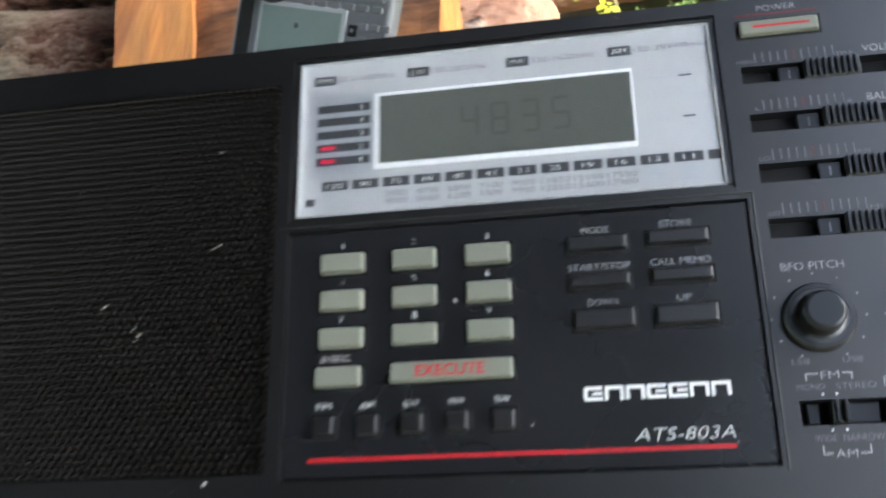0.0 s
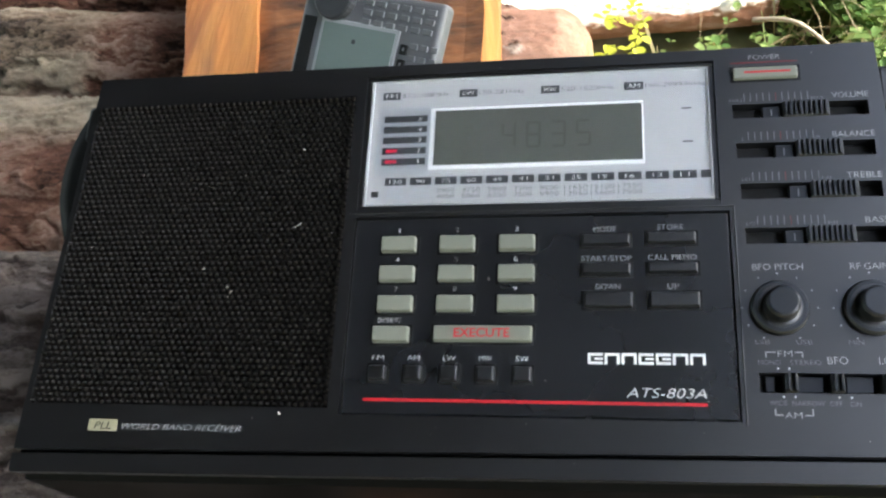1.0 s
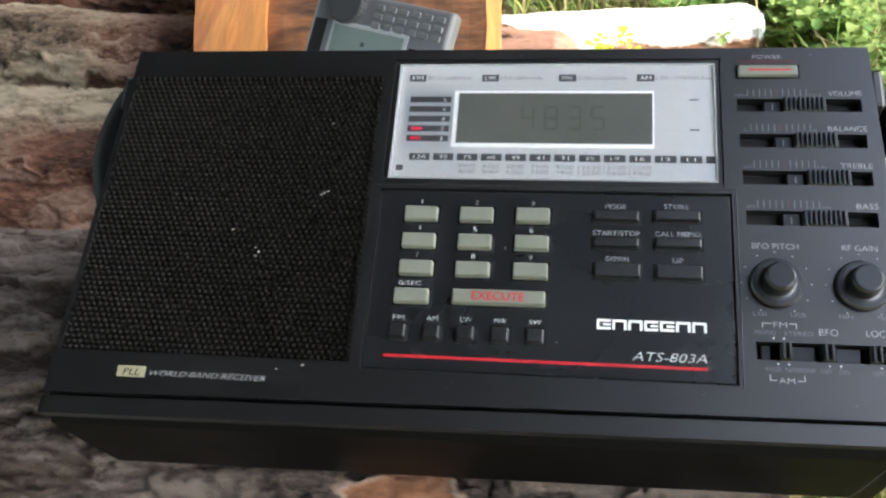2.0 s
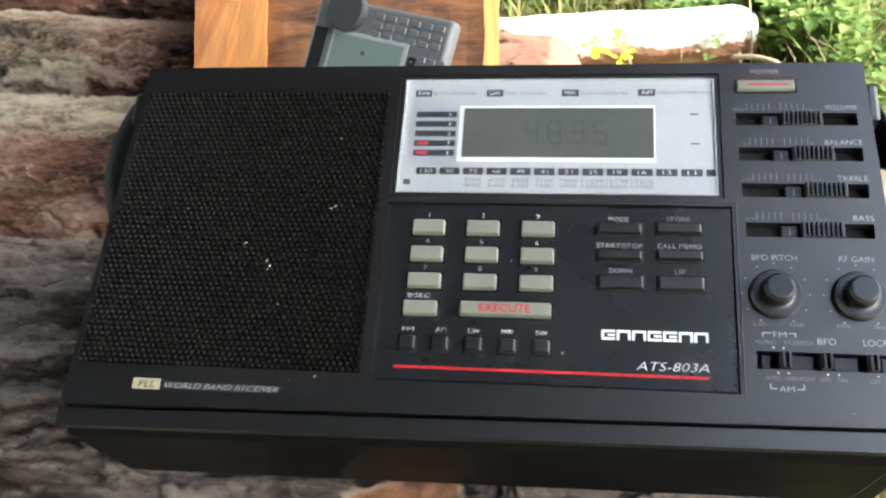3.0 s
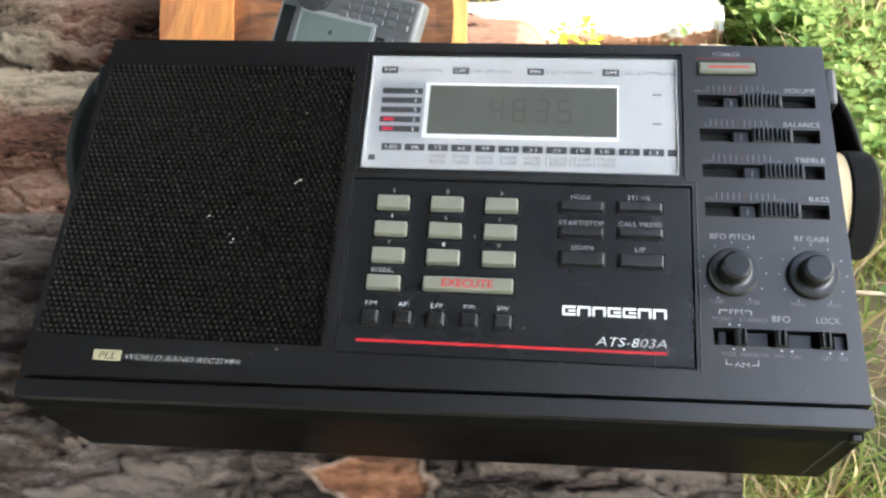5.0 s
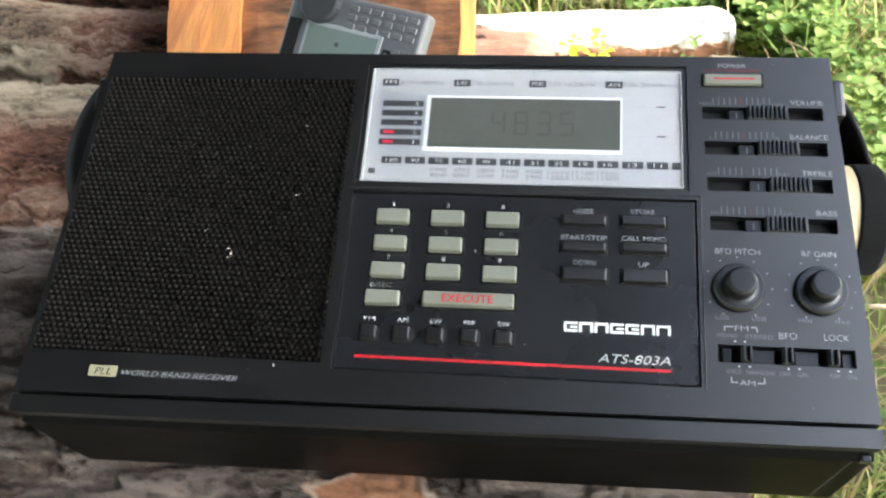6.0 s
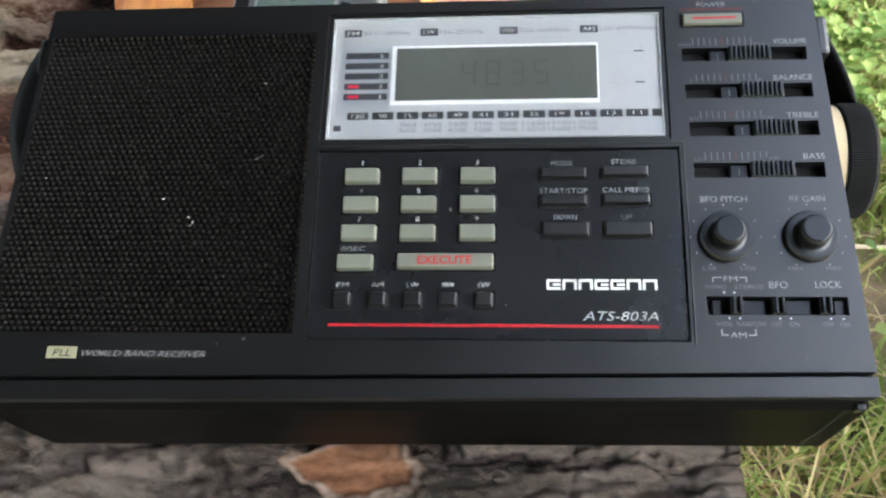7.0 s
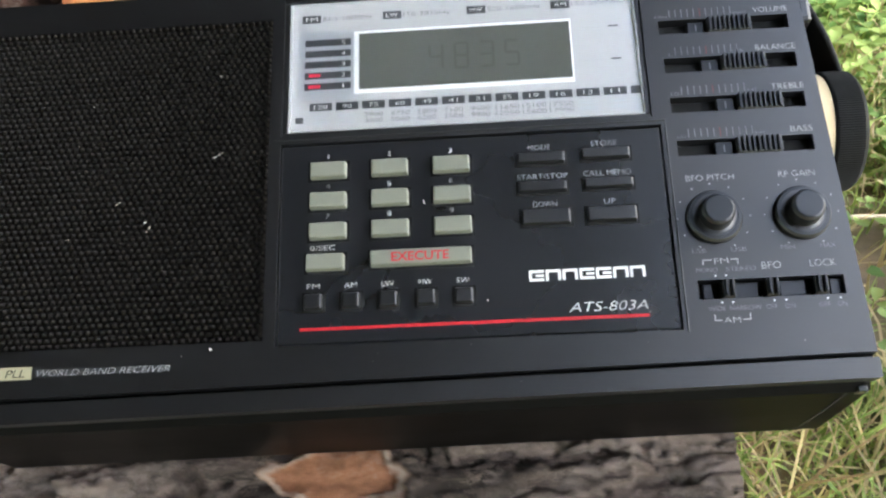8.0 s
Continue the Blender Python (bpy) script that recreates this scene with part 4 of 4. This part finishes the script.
    # tuning wheel on the side
    w = part("tuning_wheel", lathe([(20.2, 151.4), (20.8, 152.3), (20.8, 160.6), (19.5, 162.2), (15.5, 162.8)], 640, axis="x", centre=(0, 106.0, 34), ribs=160, rib=0.3, rib_from=20.3), STRAP, r, "ribbed black tuning wheel")
    part("back_disc", lathe([(19.4, 146.6), (19.9, 147.0), (19.9, 151.3), (19.6, 151.5)], 96, axis="x", centre=(0, 106.2, 34)), CREAM, w, "cream disc behind the wheel")
    part("axle", lathe([(6, 143), (6, 153)], 24, axis="x", centre=(0, 106.0, 34)), DEEP, w)
    # carrying strap
    part("strap_lug", box(143.5, 148.6, 137, 153, 34, 57, 1.6), PLASTIC, r, "black strap lug")
    ribbon(curve_points([(146, 150, 40), (150, 143, 38), (155, 133, 34), (159, 122, 28), (160, 110, 20), (157, 100, 8), (149, 93, -4)]), 30, 2.4, STRAP, r, "strap", "black vinyl carrying strap")
    part("strap_lug", box(-145.5, -139, 137, 152, 30, 54, 1.6), PLASTIC, r, "black strap lug")
    ribbon(curve_points([(-139, 149, 34), (-143, 143, 34), (-147, 132, 33), (-149, 118, 31), (-147, 106, 29), (-144, 98, 26), (-139, 92, 20)]), 38, 10.0, STRAP, r, "strap", "black vinyl carrying strap")

    # lint caught on the grille and dust on the case
    rnd = random.Random(5)
    verts, faces = [], []

    def speck(x, y, z, ln, wd, ang):
        o = len(verts)
        c, s_ = math.cos(ang), math.sin(ang)
        for a, bb, h in ((-ln, -wd, 0), (ln, -wd, 0), (ln, wd, 0), (-ln, wd, 0), (-ln, -wd, .12), (ln, -wd, .12), (ln, wd, .12), (-ln, wd, .12)):
            verts.append(((x + a * c - bb * s_) * MM, (y + a * s_ + bb * c) * MM, (z + h) * MM))
        for f in ((3, 2, 1, 0), (4, 5, 6, 7), (0, 1, 5, 4), (1, 2, 6, 5), (2, 3, 7, 6), (3, 0, 4, 7)):
            faces.append([o + q for q in f])

    for x, y, ln, wd, ang in ((-52, 97.5, 1.9, .16, .5), (-52.4, 127, .5, .35, 0), (-84.5, 82, .9, .2, .6), (-75, 75, .5, .3, .3), (-73.4, 73.2, .55, .3, 1.2), (-74.2, 71.6, .3, .25, 0), (-110, 96, .25, .2, 0), (-96, 118, .25, .2, 0)):
        speck(x, y, 59.88, ln, wd, ang)
    for x, y, ln, wd in ((-51, 32, .45, .4), (-60, 30.2, .2, .15)):
        speck(x, y, FACE, ln, wd, .4)
    for x, y, ln, wd in ((16, 77.6, .3, .6), (35, 44, .3, .22), (84, 38, .2, .15)):
        speck(x, y, 59.34, ln, wd, .1)
    for _ in range(26):
        speck(rnd.uniform(-132, -38), rnd.uniform(36, 146), 59.86, rnd.uniform(.08, .2), rnd.uniform(.06, .14), rnd.uniform(0, 3))
    for _ in range(12):
        speck(rnd.uniform(-130, 140), rnd.choice((rnd.uniform(14, 20), rnd.uniform(23, 31), rnd.uniform(155, 159))), FACE, rnd.uniform(.06, .15), rnd.uniform(.05, .12), rnd.uniform(0, 3))
    mesh_part("lint", verts, faces, LINT, r, "pale lint and dust", kind="stuff")
    return r


receiver()


# ---------------------------------------------------------------- the small receiver behind
def small_receiver():
    s = thing("small_radio", pose(-0.1365, 0.386, 0.3885, 50, 0, -24.5), "small silver-grey receiver with green-grey screen, propped on the board", "radio")
    part("case", box(-23, 93, -58, 25, -13, 0, 4, 4), BODY_GREY, s, "silver-grey plastic case")
    part("screen_frame", box(-3, 63, -44, 3, -0.6, 1.0, 0.8, 2), PALE_FRAME, s, "light grey frame")
    part("screen", box(0, 60, -41, 0, 0.7, 1.3), LCD_SMALL, s, "green-grey liquid crystal screen")
    part("screen_print", box(26, 29, -12, -9, 1.25, 1.4), DARK_INK, s)
    part("groove", box(-19, -8, -54, 2, -0.4, 0.5, 0.2, 1), DEEP, s, "dark groove along the side")
    k = part("tuning_knob", lathe([(16, 0), (16, 5.5), (14.6, 6.6), (10, 6.9)], 64, centre=(6, 17, 0), ribs=32, rib=0.4, rib_from=15.5), KNOB_GREY, s, "dark round tuning knob")
    for c in range(6):
        for q in range(3):
            part("key", box(30 + 10 * c, 37 + 10 * c, 15.5 - 6.5 * q, 19.5 - 6.5 * q, -0.5, 1.3, 0.5, 2), KEY_GREY, s)
    for c in range(3):
        for q in range(5):
            part("key", box(73 + 8 * c, 78.5 + 8 * c, -8 - 8 * q, -4 - 8 * q, -0.5, 1.3, 0.5, 2), KEY_GREY, s)
    for y in (-9, -19, -29):
        k = part("side_key", box(65.5, 71.5, y - 3.5, y + 3.5, -0.5, 1.7, 0.8, 2), DEEP, s, "dark square key")
        part("key_print", box(67.6, 69.4, y - 1.0, y + 1.0, 1.68, 1.8), KEY_GREY, k)
    part("prop", box(20, 50, -10, -6, -62, -12, 1), BODY_GREY, s, "fold-out stand")
    return s


small_receiver()


# ---------------------------------------------------------------- grass, herbs and straw
def height(x, y):
    return (fbm(x * 2.2, y * 2.2, 7, 4) - 0.5) * 0.07 + (fbm(x * 14, y * 14, 8, 3) - 0.5) * 0.02 - 0.01


def free(x, y):
    """Ground that no log covers."""
    return ~(((x < 0.135) & (y > -0.11) & (y < 0.285)) | ((x < 0.04) & (y > 0.26) & (y < 0.52)) | ((x < 0.045) & (y > 0.5) & (y < 0.71)) | ((x < -0.15) & (y > 0.7) & (y < 0.99)) | ((x < 0.30) & (np.abs(y - 1.025 - 0.087 * x) < 0.045)) | ((x < 0.36) & (y > 0.74) & (y < 1.0) & (hash2(np.floor(x * 900), np.floor(y * 900), 3) > 0.12)))


BARE = (0.31, 0.58)   # a strip of bare soil beside the logs


def scatter(n, seed, x0, x1, y0, y1, patch=0.0, scale=3.0, k=0):
    g = np.random.default_rng(seed)
    x, y = g.uniform(x0, x1, n), g.uniform(y0, y1, n)
    bare = (x < 0.47) & (y > BARE[0]) & (y < BARE[1]) & (hash2(np.floor(x * 700), np.floor(y * 700), 12) > 0.16)
    ok = free(x, y) & ~bare & (fbm(x * scale, y * scale, 300 + k, 3) + g.uniform(-0.12, 0.12, n) > patch)
    return x[ok], y[ok], g


def blades(name, label, mat, n, seed, area, length, width, lean, patch, flat_share=0.0):
    x, y, g = scatter(n, seed, *area, patch)
    z = height(x, y)
    m = len(x)
    a = g.uniform(0, 2 * math.pi, m)
    ln = g.uniform(*length, m)
    w = g.uniform(*width, m)
    le = g.uniform(*lean, m)
    low = g.uniform(0, 1, m) < flat_share
    le = np.where(low, 1.5, le)
    face = a + g.uniform(-0.8, 0.8, m)
    verts = np.empty((m, 7, 3))
    for i, (t, ws) in enumerate(((0, 1.0), (0.4, 0.9), (0.75, 0.6), (1.0, 0.0))):
        bend = le * (0.35 + 0.65 * t)
        out = ln * t * np.sin(bend)
        up = ln * t * np.cos(bend) + np.where(low, 0.02, 0)
        cx, cy = x + out * np.cos(a), y + out * np.sin(a)
        px, py = -np.sin(face) * w * ws / 2, np.cos(face) * w * ws / 2
        if i < 3:
            verts[:, 2 * i] = np.stack([cx - px, cy - py, z + up], -1)
            verts[:, 2 * i + 1] = np.stack([cx + px, cy + py, z + up], -1)
        else:
            verts[:, 6] = np.stack([cx, cy, z + up], -1)
    base = np.arange(m) * 7
    faces = []
    for o in base.tolist():
        faces += [(o, o + 1, o + 3, o + 2), (o + 2, o + 3, o + 5, o + 4), (o + 4, o + 5, o + 6)]
    ob = mesh_part(name, verts.reshape(-1, 3).tolist(), faces, mat, None, smooth=True)
    return tagged(ob, label, "grass", kind="stuff")


def leaves(name, label, mat, n, seed, area, size, rise, patch, k, category="herb"):
    """Small rounded leaves on short stalks, three together."""
    x, y, g = scatter(n, seed, *area, patch, 5.0, k)
    verts, faces = [], []
    zs = height(x, y)
    for px, py, pz in zip(x.tolist(), y.tolist(), zs.tolist()):
        up = g.uniform(*rise)
        turn = g.uniform(0, 6.28)
        for j in range(3):
            s = g.uniform(*size)
            a = turn + j * 2.09 + g.uniform(-0.25, 0.25)
            tilt = g.uniform(-0.5, 0.5)
            c, sn = math.cos(a), math.sin(a)
            o = len(verts)
            for u, v in ((0.05, 0), (0.45, 0.36), (0.85, 0.38), (1.05, 0), (0.85, -0.38), (0.45, -0.36)):
                lift = up + s * (u * tilt + abs(v) * 0.5)
                verts.append((px + s * (u * c - v * sn), py + s * (u * sn + v * c), pz + lift))
            faces += [(o, o + 1, o + 2, o + 3), (o, o + 3, o + 4, o + 5)]
    ob = mesh_part(name, verts, faces, mat, None, smooth=True)
    return tagged(ob, label, category, kind="stuff")


NEAR = (0.10, 1.1, -0.25, 1.7)
blades("grass", "short bright grass beside the sawn log", GRASS, 9000, 21, (0.13, 0.75, -0.25, 0.75), (0.02, 0.09), (0.0016, 0.0040), (0.2, 1.3), 0.38)
leaves("herb", "low leaves before the pale log", HERB, 2600, 22, (0.03, 0.45, 0.70, 1.0), (0.006, 0.014), (0.005, 0.06), 0.40, 4)
blades("grass", "fresh green grass round the logs", GRASS, 15000, 1, NEAR, (0.025, 0.085), (0.0016, 0.0042), (0.2, 1.3), 0.42)
blades("grass", "green grass behind the pale log", GRASS, 9000, 2, (-1.2, 1.6, 0.9, 2.6), (0.06, 0.18), (0.002, 0.006), (0.1, 1.0), 0.36)
blades("grass", "green grass further off", GRASS, 14000, 3, (-2.4, 3.0, -1.8, 3.6), (0.05, 0.16), (0.003, 0.006), (0.1, 1.0), 0.42)
blades("straw", "dry straw lying in the grass", STRAW, 2600, 4, NEAR, (0.06, 0.20), (0.0012, 0.003), (0.9, 1.5), 0.30, 0.6)
leaves("herb", "low green herbs and clover in the grass", HERB, 6500, 5, (0.14, 1.1, 0.30, 1.7), (0.008, 0.021), (0.01, 0.09), 0.40, 1)
leaves("herb", "low green herbs beyond the pale log", HERB, 3600, 6, (-0.4, 1.4, 1.2, 2.2), (0.010, 0.026), (0.02, 0.12), 0.42, 2)
leaves("herb", "broad green leaves round the end of the pale log", HERB, 800, 8, (0.29, 0.42, 0.98, 1.30), (0.011, 0.022), (0.02, 0.11), 0.2, 6)
leaves("herb", "yellow-green leaves of a herb before the pale log", YELLOW, 220, 7, (0.05, 0.10, 0.85, 0.94), (0.008, 0.018), (0.02, 0.14), 0.0, 3)


# ---------------------------------------------------------------- unseen trees, put out of view to shade the logs and dim the sky
TREE_BARK = material("tree bark", (0.10, 0.07, 0.05), 0.9, grain=0.5, grain_scale=60, bump=1.0)
TREE_LEAF = leaf_material("tree leaves", (0.030, 0.029, 0.012), (0.060, 0.052, 0.020))


def tree(place, seed, size, leaves_each, low=1.6, high=4.9, label="unseen broad-leaved tree with dense olive-green crown"):
    g = random.Random(seed)
    t = thing("tree", place, label, "tree", "trees round the clearing")
    verts, faces = [], []

    def limb(a, b, ra, rb, n=7):
        a, b = Vector(a), Vector(b)
        d = (b - a).normalized()
        u = d.orthogonal().normalized()
        v = d.cross(u)
        o = len(verts)
        for c, r in ((a, ra), (a.lerp(b, 0.5) + Vector((g.uniform(-.06, .06), g.uniform(-.06, .06), 0)), (ra + rb) / 2), (b, rb)):
            for i in range(n):
                w = 2 * math.pi * i / n
                verts.append(tuple(c + (u * math.cos(w) + v * math.sin(w)) * r))
        for k in range(2):
            for i in range(n):
                j = (i + 1) % n
                faces.append((o + k * n + i, o + k * n + j, o + k * n + n + j, o + k * n + n + i))

    limb((0, 0, 0), (0.1, 0.05, 2.2), 0.16, 0.12, 12)
    limb((0.1, 0.05, 2.2), (0.0, 0.0, high + 0.1), 0.12, 0.03, 12)
    tips = []
    for k in range(26):
        z = g.uniform(low, high)
        w = g.uniform(0, 6.28)
        r = g.uniform(0.7, 1.0) * 1.9 * size * math.sin(math.pi * min(1, (z - low + 0.9) / (high - low + 2.1))) ** 0.6
        tip = (r * math.cos(w), r * math.sin(w), z + g.uniform(0.2, 0.7))
        limb((0.05, 0.03, z - 0.4), tip, 0.045, 0.012)
        tips += [tip, (tip[0] * 0.6, tip[1] * 0.6, (tip[2] + z) / 2)]
    mesh_part("trunk", verts, faces, TREE_BARK, t, "brown trunk with limbs", smooth=True)
    verts, faces = [], []
    for tip in tips:
        for _ in range(leaves_each):
            p = Vector(tip) + Vector((g.gauss(0, 0.38 * size), g.gauss(0, 0.38 * size), g.gauss(0, 0.30)))
            s = g.uniform(0.08, 0.14)
            q = Euler((g.uniform(-0.9, 0.9), g.uniform(-0.9, 0.9), g.uniform(0, 6.28))).to_matrix()
            o = len(verts)
            for x, y, z in ((-1, 0, 0), (0, 0.55, 0.12), (1, 0, 0), (0, -0.55, 0.12)):
                verts.append(tuple(p + q @ Vector((x, y, z)) * s))
            faces.append((o, o + 1, o + 2, o + 3))
    mesh_part("crown", verts, faces, TREE_LEAF, t, "dense olive-green leaves")
    return t


# left trees follow the dark reflections; the others are added to dim the sky
first = tree(pose(-1.6, -0.75, -0.02), 9, 1.0, 700)
for x, y, turn in ((-1.45, 0.85, 220), (-0.75, -2.3, 310), (-2.3, -0.1, 60), (-3.6, -2.4, 80), (-3.2, 1.2, 140), (-1.3, -3.4, 200), (-1.6, 5.2, 20), (1.6, 5.6, 300), (1.4, -4.6, 250), (4.4, 3.6, 100)):
    copy_thing(first, pose(x, y, -0.02, 0, 0, turn))

# two small crowns put in the sun's path to shade receiver and logs
tree(pose(3.05, -0.29, -0.02), 4, 0.18, 110, 2.4, 3.1, "unseen slender tree with a small crown, added for its shade")
tree(pose(2.68, -0.60, -0.02), 6, 0.25, 150, 2.4, 3.1, "unseen slender tree with a small crown, added for its shade")


# ---------------------------------------------------------------- dry twigs on the ground
def twig(points, radius, label):
    t = thing("twig", pose(*points[0]), label, "twig", "dry twigs")
    line = curve_points([tuple(Vector(p) - Vector(points[0])) for p in points], 6)
    verts, faces, n = [], [], 7
    for i, p in enumerate(line):
        a, b = Vector(line[max(0, i - 1)]), Vector(line[min(len(line) - 1, i + 1)])
        d = (b - a).normalized()
        u = d.orthogonal().normalized()
        v = d.cross(u)
        r = radius * (1 - 0.6 * i / len(line)) * (1 + 0.15 * math.sin(i * 2.3))
        for k in range(n):
            w = 2 * math.pi * k / n
            verts.append(tuple(Vector(p) + (u * math.cos(w) + v * math.sin(w)) * r))
    for i in range(len(line) - 1):
        for k in range(n):
            j = (k + 1) % n
            faces.append((i * n + k, i * n + j, i * n + n + j, i * n + n + k))
    faces += [tuple(range(n))[::-1], tuple(range((len(line) - 1) * n, len(line) * n))]
    mesh_part("stem", verts, faces, TWIG, t, smooth=True)


TWIG = material("weathered dry wood", (0.42, 0.34, 0.24), 0.85, grain=0.3, grain_scale=200, bump=0.5)
twig([(0.24, 0.935, 0.075), (0.29, 0.90, 0.085), (0.345, 0.855, 0.05), (0.39, 0.83, 0.015)], 0.0035, "thin pale dry twig leaning in the grass")
twig([(0.30, 0.50, 0.03), (0.36, 0.485, 0.045), (0.44, 0.50, 0.03)], 0.0035, "thin pale dry twig lying beside the logs")
twig([(0.26, 0.40, 0.02), (0.31, 0.375, 0.04), (0.37, 0.33, 0.03)], 0.003, "short pale dry twig on bare soil")
twig([(0.19, 0.20, 0.035), (0.23, 0.15, 0.05), (0.27, 0.13, 0.03)], 0.0022, "thin dry twig near the sawn log end")
twig([(0.17, 0.33, 0.02), (0.22, 0.30, 0.03), (0.29, 0.295, 0.02)], 0.0026, "pale dry twig lying on bare soil")
twig([(0.16, 0.27, 0.015), (0.215, 0.235, 0.025), (0.26, 0.17, 0.02)], 0.0032, "pale broken twig lying on bare soil")
twig([(0.175, 0.10, 0.015), (0.21, 0.13, 0.02), (0.28, 0.14, 0.02)], 0.002, "thin brown twig lying on bare soil")
